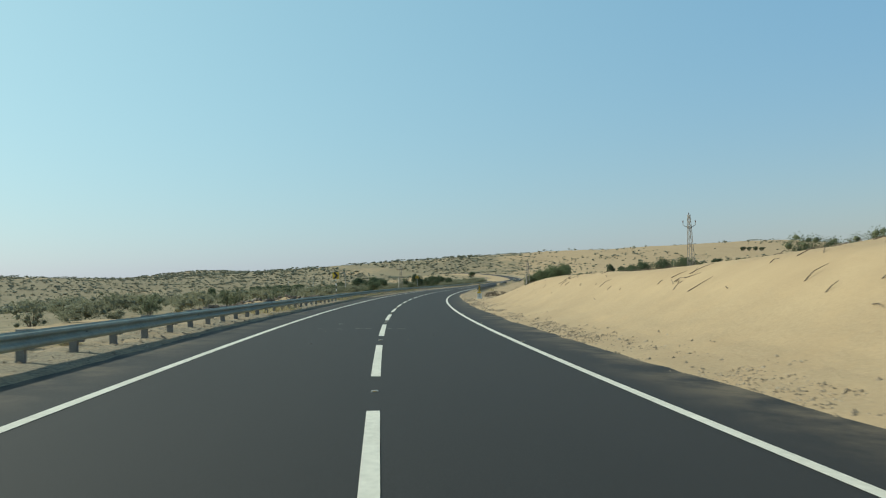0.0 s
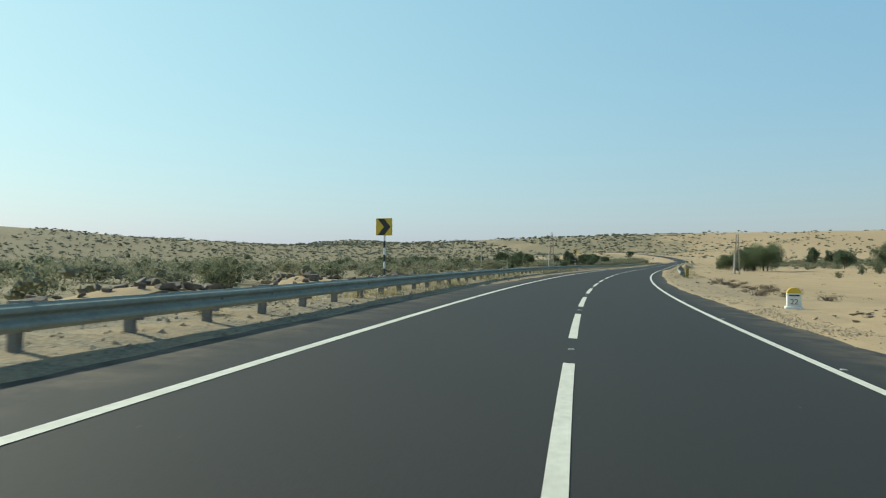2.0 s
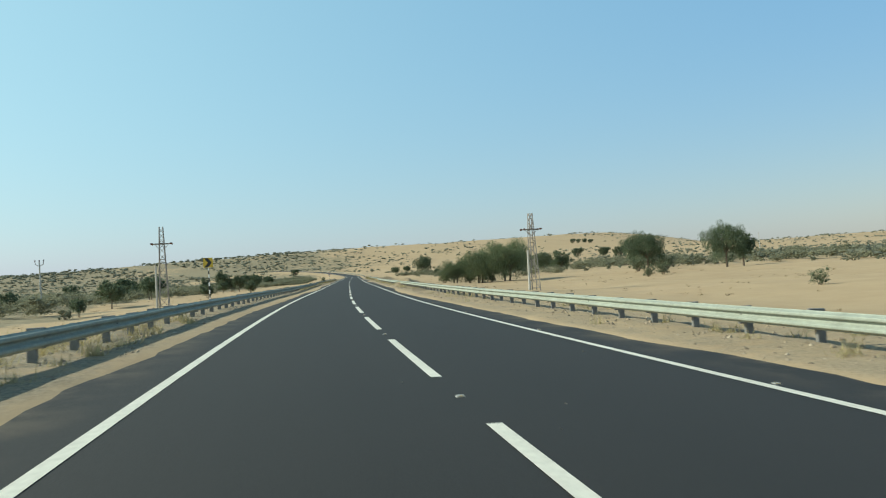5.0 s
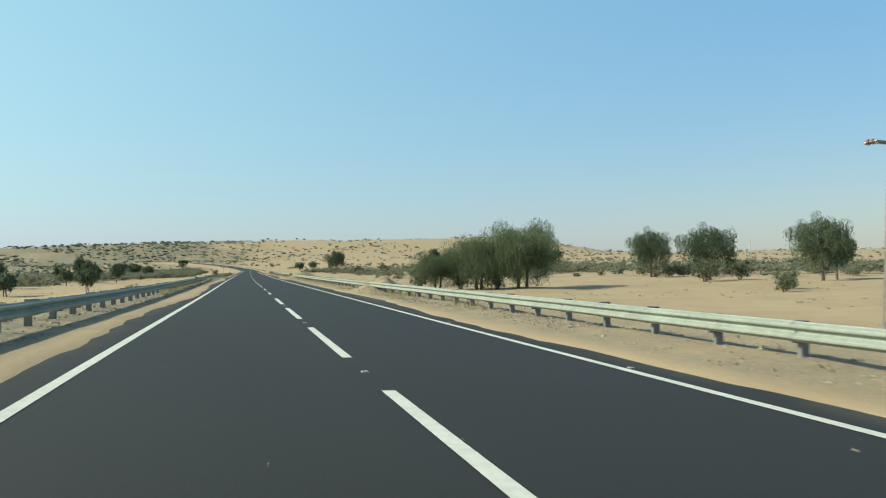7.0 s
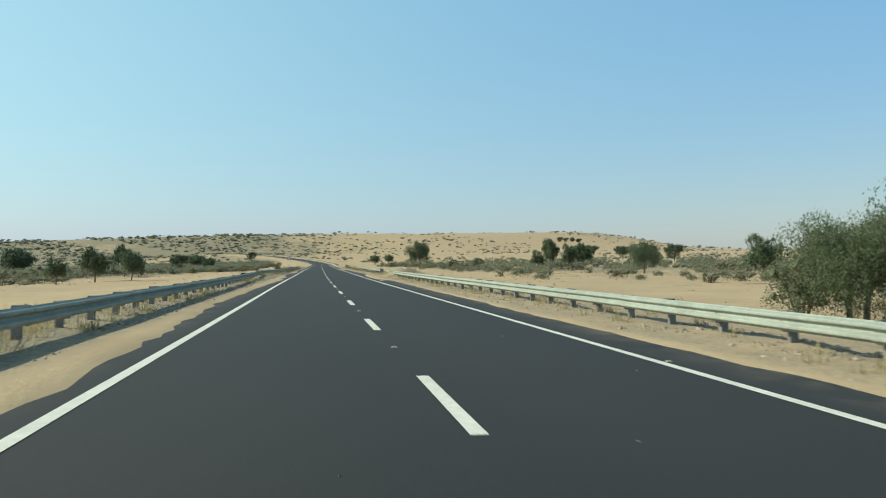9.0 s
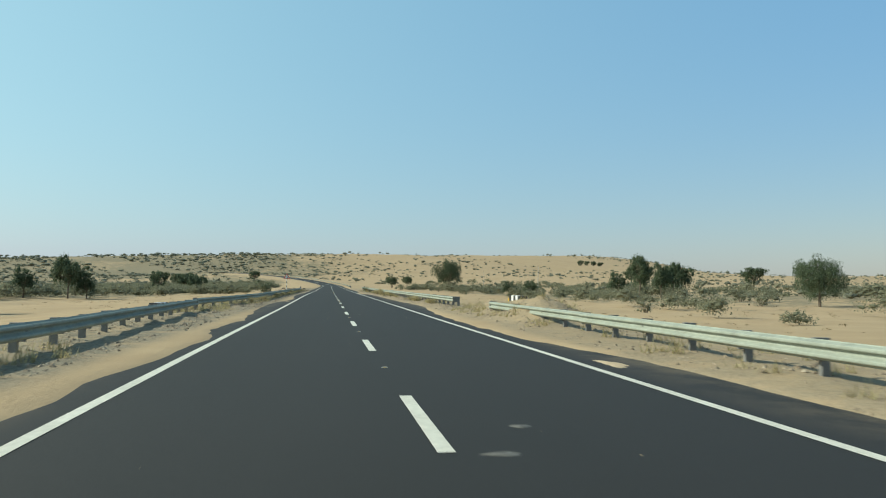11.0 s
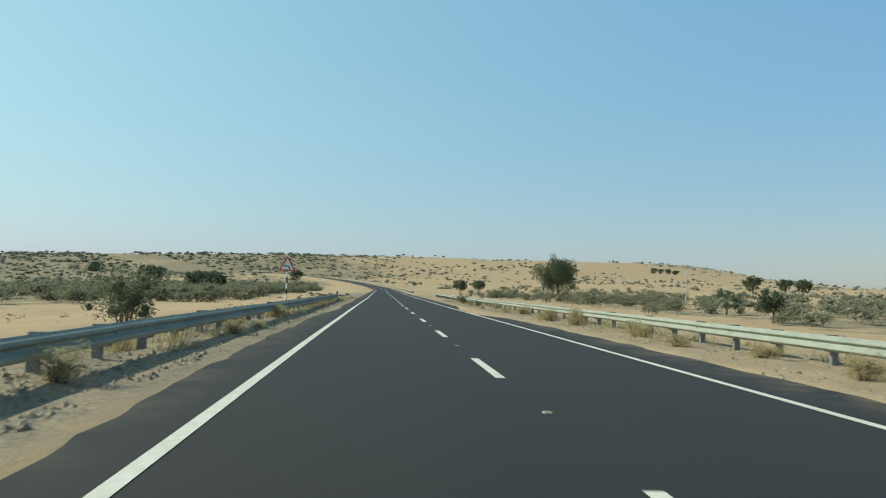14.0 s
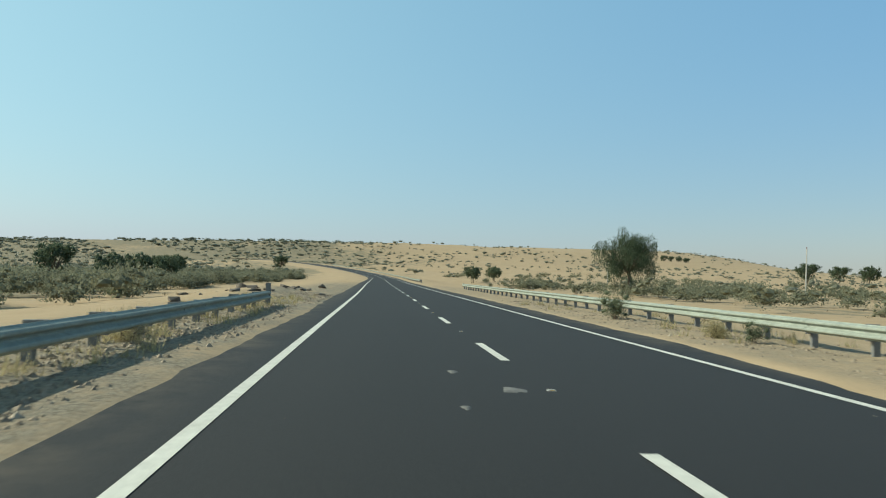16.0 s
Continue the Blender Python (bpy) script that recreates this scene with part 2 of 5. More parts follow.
def sand_material():
    m, nt, b = material("sand")
    big, mid, fine = noise_fac(nt, 0.035, 4), noise_fac(nt, 0.35, 5), noise_fac(nt, 6.0, 6, 0.7)
    c = ramp(nt, big, [(0.3, (0.3918, 0.2855, 0.1733)), (0.55, (0.4335, 0.3228, 0.1985)), (0.75, (0.3752, 0.2814, 0.1817))])
    c = mix(nt, 0.35, c, ramp(nt, mid, [(0.35, (0.3335, 0.2357, 0.1353)), (0.65, (0.4668, 0.3476, 0.2071))]))
    grit = noise_fac(nt, 38.0, 2, 0.5)
    c = mix(nt, ramp(nt, grit, [(0.62, (0, 0, 0)), (0.74, (0.5, 0.5, 0.5))]), c, (0.2501, 0.1820, 0.1269))
    # grey-brown gravelly dirt on the verges
    sep = nt.nodes.new("ShaderNodeSeparateXYZ")
    nt.links.new(nt.nodes.new("ShaderNodeUVMap").outputs[0], sep.inputs[0])
    verge = sep.outputs[0]
    mm = node(nt, "ShaderNodeMath")
    mm.operation = "MULTIPLY"
    nt.links.new(verge, mm.inputs[0])
    nt.links.new(ramp(nt, noise_fac(nt, 0.9, 6, 0.75), [(0.36, (0.3, 0.3, 0.3)), (0.54, (1, 1, 1))]), mm.inputs[1])
    c = mix(nt, mm.outputs[0], c, ramp(nt, noise_fac(nt, 14.0, 4, 0.8), [(0.35, (0.115, 0.097, 0.069)), (0.65, (0.360, 0.310, 0.225))]))
    # low dusty herbs and thorn growth over the far dunes
    add = node(nt, "ShaderNodeMath")
    add.operation = "ADD"
    nt.links.new(sep.outputs[1], add.inputs[0])
    nt.links.new(noise_fac(nt, 0.17, 7, 0.74), add.inputs[1])
    herb = ramp(nt, noise_fac(nt, 0.8, 5, 0.7), [(0.35, (0.105, 0.105, 0.070)), (0.65, (0.24, 0.215, 0.145))])
    c = mix(nt, ramp(nt, add.outputs[0], [(0.775, (0, 0, 0)), (0.83, (0.7, 0.7, 0.7))]), c, herb)
    nt.links.new(c, b.inputs["Base Color"])
    b.inputs["Roughness"].default_value, b.inputs["Specular IOR Level"].default_value = 0.95, 0.15
    h = mix(nt, 0.5, mid, fine)
    bump(nt, b, h, 0.55, 0.10)
    return m


def asphalt_material():
    m, nt, b = material("asphalt")
    uv = nt.nodes.new("ShaderNodeUVMap").outputs[0]
    mp = node(nt, "ShaderNodeMapping")
    mp.inputs["Scale"].default_value = (1.0, 0.05, 1.0)
    nt.links.new(uv, mp.inputs["Vector"])
    lane = noise_fac(nt, 0.55, 3, 0.5, mp.outputs[0])
    patch, agg = noise_fac(nt, 0.25, 4), noise_fac(nt, 55.0, 3, 0.7)
    c = ramp(nt, lane, [(0.3, (0.0195, 0.0190, 0.0178)), (0.7, (0.0290, 0.0270, 0.0244))])
    c = mix(nt, 0.4, c, ramp(nt, patch, [(0.3, (0.0195, 0.0190, 0.0178)), (0.7, (0.0296, 0.0270, 0.0240))]))
    c = mix(nt, 0.5, c, ramp(nt, agg, [(0.35, (0.008718, 0.008446, 0.00831)), (0.68, (0.0359, 0.03371, 0.03038))]))
    dust = noise_fac(nt, 0.7, 6, 0.7)
    sep = nt.nodes.new("ShaderNodeSeparateXYZ")
    nt.links.new(uv, sep.inputs[0])
    ab = node(nt, "ShaderNodeMath")
    ab.operation = "ABSOLUTE"
    nt.links.new(sep.outputs[0], ab.inputs[0])
    mr = node(nt, "ShaderNodeMapRange")
    for k, v in (("From Min", 3.7), ("From Max", 5.2), ("To Min", 0.0), ("To Max", 0.55)):
        mr.inputs[k].default_value = v
    nt.links.new(ab.outputs[0], mr.inputs["Value"])
    mm = node(nt, "ShaderNodeMath")
    mm.operation = "MULTIPLY"
    nt.links.new(mr.outputs[0], mm.inputs[0])
    nt.links.new(ramp(nt, dust, [(0.42, (0, 0, 0)), (0.62, (1, 1, 1))]), mm.inputs[1])
    c = mix(nt, mm.outputs[0], c, (0.26, 0.20, 0.13))
    nt.links.new(c, b.inputs["Base Color"])
    b.inputs["Roughness"].default_value, b.inputs["Specular IOR Level"].default_value = 0.78, 0.35
    bump(nt, b, agg, 0.35, 0.006)
    return m


def leaf_material(name, dark, light):
    m, nt, b = material(name)
    r = nt.nodes.new("ShaderNodeNewGeometry").outputs["Random Per Island"]
    o = nt.nodes.new("ShaderNodeObjectInfo").outputs["Random"]
    c = ramp(nt, r, [(0.0, dark), (1.0, light)])
    c = mix(nt, 0.3, c, ramp(nt, o, [(0.0, tuple(v * 0.8 for v in dark)), (1.0, tuple(min(1, v * 1.15) for v in light))]))
    nt.links.new(c, b.inputs["Base Color"])
    b.inputs["Roughness"].default_value, b.inputs["Specular IOR Level"].default_value = 0.75, 0.25
    tr = node(nt, "ShaderNodeBsdfTranslucent")
    nt.links.new(c, tr.inputs["Color"])
    ms = node(nt, "ShaderNodeMixShader")
    ms.inputs[0].default_value = 0.4
    out = nt.nodes["Material Output"]
    nt.links.new(b.outputs[0], ms.inputs[1])
    nt.links.new(tr.outputs[0], ms.inputs[2])
    nt.links.new(ms.outputs[0], out.inputs[0])
    return m


SAND, ASPHALT = sand_material(), asphalt_material()
PAINT = simple("road_paint", (0.57, 0.54, 0.45), (0.73, 0.70, 0.60), 0.6, 0, 1.3, 0.1, 0.003)
STEEL = simple("galvanised_steel", (0.238, 0.258, 0.218), (0.352, 0.380, 0.322), 0.7, 0.0, 1.6, 0.05, 0.002, 0.2)
POST_STEEL = simple("weathered_post_steel", (0.12, 0.12, 0.115), (0.22, 0.215, 0.205), 0.75, 0.0, 5.0, 0.1, 0.003)
BARK = simple("bark", (0.10, 0.075, 0.05), (0.19, 0.15, 0.11), 0.9, 0, 7.0, 0.6, 0.03)
LEAF = leaf_material("dark_tree_leaf", (0.055, 0.078, 0.046), (0.155, 0.190, 0.108))
WILLOWY_LEAF = leaf_material("feathery_tree_leaf", (0.080, 0.104, 0.056), (0.245, 0.29, 0.155))
BUSH_LEAF = leaf_material("bush_leaf", (0.080, 0.095, 0.055), (0.22, 0.24, 0.145))
SHRUB_LEAF = leaf_material("grey_green_shrub_leaf", (0.145, 0.15, 0.098), (0.285, 0.28, 0.185))
# far scrub: distance haze put into the leaf colour, paler and greyer
FAR_HAZED_LEAF = leaf_material("hazed_far_shrub_leaf", (0.15, 0.16, 0.118), (0.275, 0.28, 0.21))
DRY = leaf_material("dry_grass", (0.31, 0.255, 0.125), (0.56, 0.48, 0.27))


# ---- building helpers ----
def mesh_object(name, verts, faces, mat, parent=None, label="", smooth_faces=False):
    me = bpy.data.meshes.new(name)
    me.from_pydata([tuple(v) for v in verts], [], [tuple(f) for f in faces])
    for m in (mat if isinstance(mat, (list, tuple)) else [mat]):
        me.materials.append(m)
    if smooth_faces:
        me.polygons.foreach_set("use_smooth", [True] * len(me.polygons))
    me.update()
    ob = new(name, me)
    if parent is not None:
        ob.parent = parent
    if label:
        ob["label"] = label
    return ob


def part(name, bm, mat, parent, label=""):
    """Links a bmesh as one mesh object under a thing or a part."""
    me = bpy.data.meshes.new(name)
    bm.to_mesh(me)
    bm.free()
    for m in (mat if isinstance(mat, (list, tuple)) else [mat]):
        me.materials.append(m)
    ob = new(name, me)
    ob.parent = parent
    if label:
        ob["label"] = label
    return ob


def shared(name, me, parent, m):
    ob = new(name, me)
    ob.parent = parent
    ob.matrix_basis = m
    return ob


def root(name, m, label, category, group="", kind=""):
    e = new(name)
    e.empty_display_size = 0.2
    e.matrix_basis = m
    return tagged(e, label, category, group, kind)


def box(bm, size, at=(0, 0, 0), bevel=0.0, rot=None, mat=0):
    res = bmesh.ops.create_cube(bm, size=1.0, matrix=Matrix.Translation(at) @ (rot.to_4x4() if rot else Matrix()) @ Matrix.Diagonal((*size, 1)))
    faces = {f for v in res["verts"] for f in v.link_faces}
    for f in faces:
        f.material_index = mat
    if bevel:
        edges = list({e for v in res["verts"] for e in v.link_edges})
        bmesh.ops.bevel(bm, geom=edges, offset=bevel, segments=1, affect="EDGES", profile=0.5)


def tube(bm, pts, radii, sides=7, mat=0):
    """A tapered tube through pts."""
    rings = []
    pts = [Vector(p) for p in pts]
    for i, (p, r) in enumerate(zip(pts, radii)):
        d = (pts[min(i + 1, len(pts) - 1)] - pts[max(i - 1, 0)]).normalized()
        a = d.cross(Vector((0.31, 0.95, 0.02))).normalized()
        b = d.cross(a)
        rings.append([bm.verts.new(p + (a * math.cos(2 * math.pi * k / sides) + b * math.sin(2 * math.pi * k / sides)) * r) for k in range(sides)])
    for ra, rb in zip(rings, rings[1:]):
        for k in range(sides):
            f = bm.faces.new((ra[k], ra[(k + 1) % sides], rb[(k + 1) % sides], rb[k]))
            f.material_index = mat
    for ring, flip in ((rings[0], True), (rings[-1], False)):
        f = bm.faces.new(ring[::-1] if flip else ring)
        f.material_index = mat


def on_road(s, off, dz=0.0, turn=0.0):
    """Pose at a place of the road plan, facing along the road."""
    p = road_at(s, off, dz)
    return Matrix.Translation(p) @ Matrix.Rotation(heading(s) + turn, 4, "Z")


def on_ground(x, y, turn=0.0, scale=1.0, sink=0.0):
    z = float(ground_z(np.array([x]), np.array([y]))[0]) - sink
    sc = scale if isinstance(scale, (tuple, list)) else (scale,) * 3
    return Matrix.Translation((x, y, z)) @ Matrix.Rotation(turn, 4, "Z") @ Matrix.Diagonal((*sc, 1))


# ---- ground: one sheet to the horizon ----
def build_ground():
    ys = np.concatenate([np.arange(-140, -8, 6.0), np.arange(-8, 440, 0.78), np.arange(440, 620, 2.0), np.arange(620, 900, 6.0), np.geomspace(900, 4600, 90)])
    near = np.concatenate([[0, 1.5, 3.0], np.arange(3.5, 7.6, 0.16), np.arange(7.7, 14, 0.35), np.arange(14, 40, 1.8), np.geomspace(40, 4300, 64)])
    us = np.concatenate([-near[:0:-1], near])
    xc = np.interp(ys, _y, _x)
    Y, U = np.meshgrid(ys, us, indexing="ij")
    X = xc[:, None] + U
    Zz = ground_z(X, Y)
    verts = np.stack([X, Y, Zz], -1).reshape(-1, 3)
    n, m = len(ys), len(us)
    i = np.arange(n * m).reshape(n, m)
    faces = np.stack([i[:-1, :-1], i[:-1, 1:], i[1:, 1:], i[1:, :-1]], -1).reshape(-1, 4)
    me = bpy.data.meshes.new("ground")
    me.vertices.add(len(verts))
    me.vertices.foreach_set("co", verts.ravel())
    me.loops.add(faces.size)
    me.loops.foreach_set("vertex_index", faces.ravel())
    me.polygons.add(len(faces))
    me.polygons.foreach_set("loop_start", np.arange(0, faces.size, 4))
    me.polygons.foreach_set("use_smooth", np.ones(len(faces), bool))
    me.update(calc_edges=True)
    me.materials.append(SAND)
    # how much of the verge's dirt lies at each place
    s_, off = road_coords(X, Y)
    a = np.abs(off)
    dirt = np.where((off < 0) & (s_ > 300), smooth(4.15, 4.7, a), smooth(4.4, 5.1, a)) * (1 - smooth(7.5, 10.5, a)) * np.where(off > 0, np.where(s_ < 80, 0.25, 0.6), 1.0) * (1 - smooth(430, 480, s_))
    uv = me.uv_layers.new(name="UVMap")
    vals = np.stack([dirt.ravel(), cover(X, Y, s_, off).ravel()], -1)[faces.ravel()]
    uv.data.foreach_set("uv", vals.ravel())
    tagged(new("ground", me), "pale golden desert sand with low dunes", "ground", kind="structure")


build_ground()


# ---- road ----
def strip(name, s_list, off_a, off_b, dz, mat, parent=None, label="", cols=1, skirt=0.0):
    s_list = np.asarray(s_list)
    offs = [off_a + (off_b - off_a) * k / cols for k in range(cols + 1)]
    rows_ = [road_at(s_list, np.full(len(s_list), o), dz) for o in offs]
    if skirt:
        rows_ = [rows_[0] - [0, 0, skirt]] + rows_ + [rows_[-1] - [0, 0, skirt]]
        offs = [offs[0]] + offs + [offs[-1]]
    k = len(rows_)
    verts = np.stack(rows_, 1).reshape(-1, 3)
    faces = [(i * k + j, i * k + j + 1, (i + 1) * k + j + 1, (i + 1) * k + j) for i in range(len(s_list) - 1) for j in range(k - 1)]
    ob = mesh_object(name, verts, faces, mat, parent, label)
    uv = ob.data.uv_layers.new(name="UVMap")
    co = [(offs[v % k], s_list[v // k]) for v in range(len(verts))]
    uv.data.foreach_set("uv", [c for lp in ob.data.loops for c in co[lp.vertex_index]])
    return ob


def build_road():
    s_all = np.arange(-148, 854, 2.0)
    road = strip("road", s_all, -5.25, 5.25, 0.0, ASPHALT, cols=6, skirt=0.12)
    tagged(road, "dark grey two-lane asphalt highway with dusty edges", "road", kind="structure")
    for off in (-3.48, 3.49):
        strip("edge_line", s_all, off - 0.075, off + 0.075, 0.006, PAINT, road, "solid white edge line")
    for k in range(-3, 92):
        if k < 22:
            a, b = 9 * k - 3.27, 9 * k + 2.66
        elif k < 54:
            a, b = 9 * k, 9 * k + 3
        else:
            a, b = 9 * k - 3, 9 * k + 3
        strip("centre_dash", np.linspace(a, b, 4), -0.075, 0.075, 0.006, PAINT, road)


build_road()

# ---- guard rails ----
def profile_mesh(name, prof, length, mat, bends=1):
    """A closed section (x, z) drawn along y."""
    n = len(prof)
    verts = [(x, length * k / bends, z) for k in range(bends + 1) for x, z in prof]
    faces = [(k * n + i, k * n + (i + 1) % n, (k + 1) * n + (i + 1) % n, (k + 1) * n + i) for k in range(bends) for i in range(n)]
    faces += [tuple(range(n))[::-1], tuple(range(bends * n, bends * n + n))]
    me = bpy.data.meshes.new(name)
    me.from_pydata(verts, [], faces)
    me.materials.append(mat)
    return me


W_FRONT = [(0.0, 0.0), (0.012, 0.018), (0.075, 0.045), (0.083, 0.060), (0.083, 0.085), (0.075, 0.100), (0.012, 0.135), (0.004, 0.155),
           (0.012, 0.175), (0.075, 0.210), (0.083, 0.225), (0.083, 0.250), (0.075, 0.265), (0.012, 0.292), (0.0, 0.310)]
W_SECTION = W_FRONT + [(x - 0.006, z) for x, z in W_FRONT[::-1]]
BEAM_MESH = profile_mesh("beam", W_SECTION, 4.06, STEEL)


def post_mesh():
    bm = bmesh.new()
    box(bm, (0.15, 0.085, 1.25), (-0.20, 0, -0.01), 0.006)
    box(bm, (0.13, 0.07, 0.34), (-0.065, 0, 0.45), 0.006)
    me = bpy.data.meshes.new("post")
    bm.to_mesh(me)
    bm.free()
    me.materials.append(POST_STEEL)
    return me


def bolt_mesh():
    bm = bmesh.new()
    bmesh.ops.create_cone(bm, cap_ends=True, segments=8, radius1=0.022, radius2=0.016, depth=0.02, matrix=Matrix.Translation((0.012, 0, 0)) @ Matrix.Rotation(radians(90), 4, "Y"))
    me = bpy.data.meshes.new("bolt")
    bm.to_mesh(me)
    bm.free()
    me.materials.append(POST_STEEL)
    return me


def end_mesh():
    """Flat buffer plate folded round the end of a rail."""
    bm = bmesh.new()
    box(bm, (0.20, 0.05, 0.36), (-0.06, 0, 0.0), 0.02)
    box(bm, (0.03, 0.22, 0.36), (0.03, 0.09, 0.0), 0.012)
    me = bpy.data.meshes.new("end_plate")
    bm.to_mesh(me)
    bm.free()
    me.materials.append(POST_STEEL)
    return me


def end_post_mesh():
    """Heavy channel that closes a run of rail."""
    bm = bmesh.new()
    box(bm, (0.17, 0.012, 1.02), (-0.03, -0.055, 0.03), 0.004)
    box(bm, (0.012, 0.12, 1.02), (-0.11, 0.0, 0.03), 0.004)
    box(bm, (0.012, 0.12, 1.02), (0.05, 0.0, 0.03), 0.004)
    me = bpy.data.meshes.new("end_post")
    bm.to_mesh(me)
    bm.free()
    me.materials.append(POST_STEEL)
    return me


POST_MESH, BOLT_MESH, END_MESH, END_POST_MESH = post_mesh(), bolt_mesh(), end_mesh(), end_post_mesh()
rng = random.Random(4)


def guard_rail(side, table, label, top=0.63, step=2.0, jitter=0.006, tall_end=0.0):
    """side -1: at the left edge, 1: at the right edge. table: (s, offset) pairs."""
    ss, oo = [a for a, _ in table], [b for _, b in table]
    s0, s1 = ss[0], ss[-1]
    rail = root("guard_rail", on_road(s0, side * oo[0]), label, "guard rail", "guard rails")
    inv = rail.matrix_basis.inverted()
    beams = int((s1 - s0) / 4.0)
    for k in range(beams):
        a, b = s0 + 4 * k, s0 + 4 * k + 4
        pa = Vector(road_at(a, side * np.interp(a, ss, oo), top - 0.31 + rng.uniform(-jitter, jitter)))
        pb = Vector(road_at(b, side * np.interp(b, ss, oo), top - 0.31 + rng.uniform(-jitter, jitter)))
        if side > 0:
            pa, pb = pb, pa
        d = (pb - pa).normalized()
        x = d.cross(Vector((0, 0, 1))).normalized()
        m = Matrix((x, d, x.cross(d))).transposed().to_4x4()
        m.translation = pa + x * (0.006 if k % 2 else 0.0)
        beam = shared("beam", BEAM_MESH, rail, inv @ m)
        if k % 2 == 0 and k < 60:
            shared("bolt", BOLT_MESH, beam, Matrix.Translation((0.004, 0.1, 0.155)))
    n = int((s1 - s0) / step) + 1
    for k in range(n):
        if side < 0 and k in (0, n - 1):
            continue
        a = s0 + step * k
        off = side * np.interp(a, ss, oo)
        m = on_road(a, off, top - 0.62 + rng.uniform(-0.02, 0.025), rng.uniform(-0.05, 0.05) + (math.pi if side > 0 else 0))
        m = m @ Matrix.Rotation(rng.uniform(-0.025, 0.025), 4, "Y")
        shared("post", POST_MESH, rail, inv @ m)
    for a, flip in ((s0, 0), (s1 - (s1 - s0) % 4, math.pi)):
        m = on_road(a, side * np.interp(a, ss, oo), top - 0.155, flip)
        if side > 0:
            shared("end_plate", END_MESH, rail, inv @ m)
        else:
            shared("end_post", END_POST_MESH, rail, inv @ on_road(a, side * np.interp(a, ss, oo), top - 0.51 + (tall_end if flip else 0.0), 0.0))
    return rail


guard_rail(-1, [(-30, 5.65), (60, 5.65), (100, 5.95), (150, 5.8), (183, 5.6), (240, 5.9), (262, 6.25), (282, 7.1)], "galvanised steel crash barrier along the outer verge, dusty, in shade", 0.62)
guard_rail(-1, [(284.6, 7.6), (292, 6.75), (305, 5.98), (345, 5.75), (384.6, 6.05)], "galvanised steel crash barrier half buried in blown sand", 0.61, tall_end=0.26)
guard_rail(1, [(122, 6.45), (150, 6.5), (185, 6.4), (200, 6.25), (240, 6.2), (278, 6.4)], "pale galvanised steel crash barrier lit by the sun", 0.64)
guard_rail(1, [(289, 6.75), (310, 6.95), (330, 7.1), (360, 7.45), (400, 7.7), (441, 8.0)], "pale galvanised steel crash barrier beside dry grass tufts", 0.66)
guard_rail(1, [(500, 6.6), (720, 6.6)], "distant crash barrier round the outside of a bend", 0.66, 4.0)

# ---- road studs, spills on the road ----
STUD = simple("stud_plastic", (0.26, 0.25, 0.22), (0.40, 0.38, 0.34), 0.4, 0, 20, 0, 0)
AMBER = simple("stud_reflector", (0.65, 0.35, 0.03), (0.85, 0.5, 0.06), 0.25, 0, 20, 0, 0)


def stud_thing():
    bm = bmesh.new()
    v = [bm.verts.new(p) for p in ((-0.06, -0.055, 0), (0.06, -0.055, 0), (0.06, 0.055, 0), (-0.06, 0.055, 0),
                                   (-0.045, -0.025, 0.02), (0.045, -0.025, 0.02), (0.045, 0.025, 0.02), (-0.045, 0.025, 0.02))]
    for f in ((3, 2, 1, 0), (4, 5, 6, 7), (0, 1, 5, 4), (1, 2, 6, 5), (2, 3, 7, 6), (3, 0, 4, 7)):
        bm.faces.new([v[i] for i in f])
    r = root("road_stud", on_road(22.15, 0, 0.002), "small white raised road stud on the centre line", "road stud", "road studs along the centre line")
    part("body", bm, STUD, r)
    for sy in (-1, 1):
        bm = bmesh.new()
        box(bm, (0.06, 0.006, 0.012), (0, sy * 0.042, 0.011), 0.0, Matrix.Rotation(sy * radians(-55), 3, "X"))
        part("reflector", bm, AMBER, r, "amber reflector")
    return r


stud = stud_thing()
for k in range(0, 48):
    s_at = 9 * k + (4.15 if k < 21 else 6.0)
    if k != 2 and s_at > 3:
        copy_thing(stud, on_road(s_at, 0, 0.002) @ Matrix.Scale(0.85, 4))

for k in range(0, 22):
    tagged(copy_thing(stud, on_road(21.9 + 9 * k, 3.66, 0.004) @ Matrix.Scale(0.7, 4)), "small white raised road stud beside the edge line", group="road studs along the edge line")

SPILL = simple("dried_lime_spill", (0.09, 0.087, 0.08), (0.19, 0.183, 0.167), 0.9, 0, 6, 0.2, 0.004)
SAND_SPILL = simple("sand_spill", (0.42, 0.32, 0.20), (0.56, 0.43, 0.28), 0.95, 0, 4, 0.3, 0.01)


def spill(s, off, ls, lo, mat, label, seed):
    r = random.Random(seed)
    n = 26
    ph = r.uniform(0, 6.28)
    ring = [1 + 0.22 * math.sin(3 * 2 * math.pi * i / n + ph) + 0.12 * math.sin(7 * 2 * math.pi * i / n + 2 * ph) + r.uniform(-0.05, 0.05) for i in range(n)]
    verts = [Vector(road_at(s, off, 0.016))]
    for rad, dz in ((0.6, 0.014), (1.0, 0.001)):
        for i in range(n):
            a = 2 * math.pi * i / n
            verts.append(Vector(road_at(s + math.cos(a) * ls * rad * ring[i], off + math.sin(a) * lo * rad * ring[i], dz)))
    faces = [(0, 1 + i, 1 + (i + 1) % n) for i in range(n)]
    faces += [(1 + i, 1 + n + i, 1 + n + (i + 1) % n, 1 + (i + 1) % n) for i in range(n)]
    tagged(mesh_object("spill", verts, faces, mat, smooth_faces=True), label, "spill", "spills on the road")


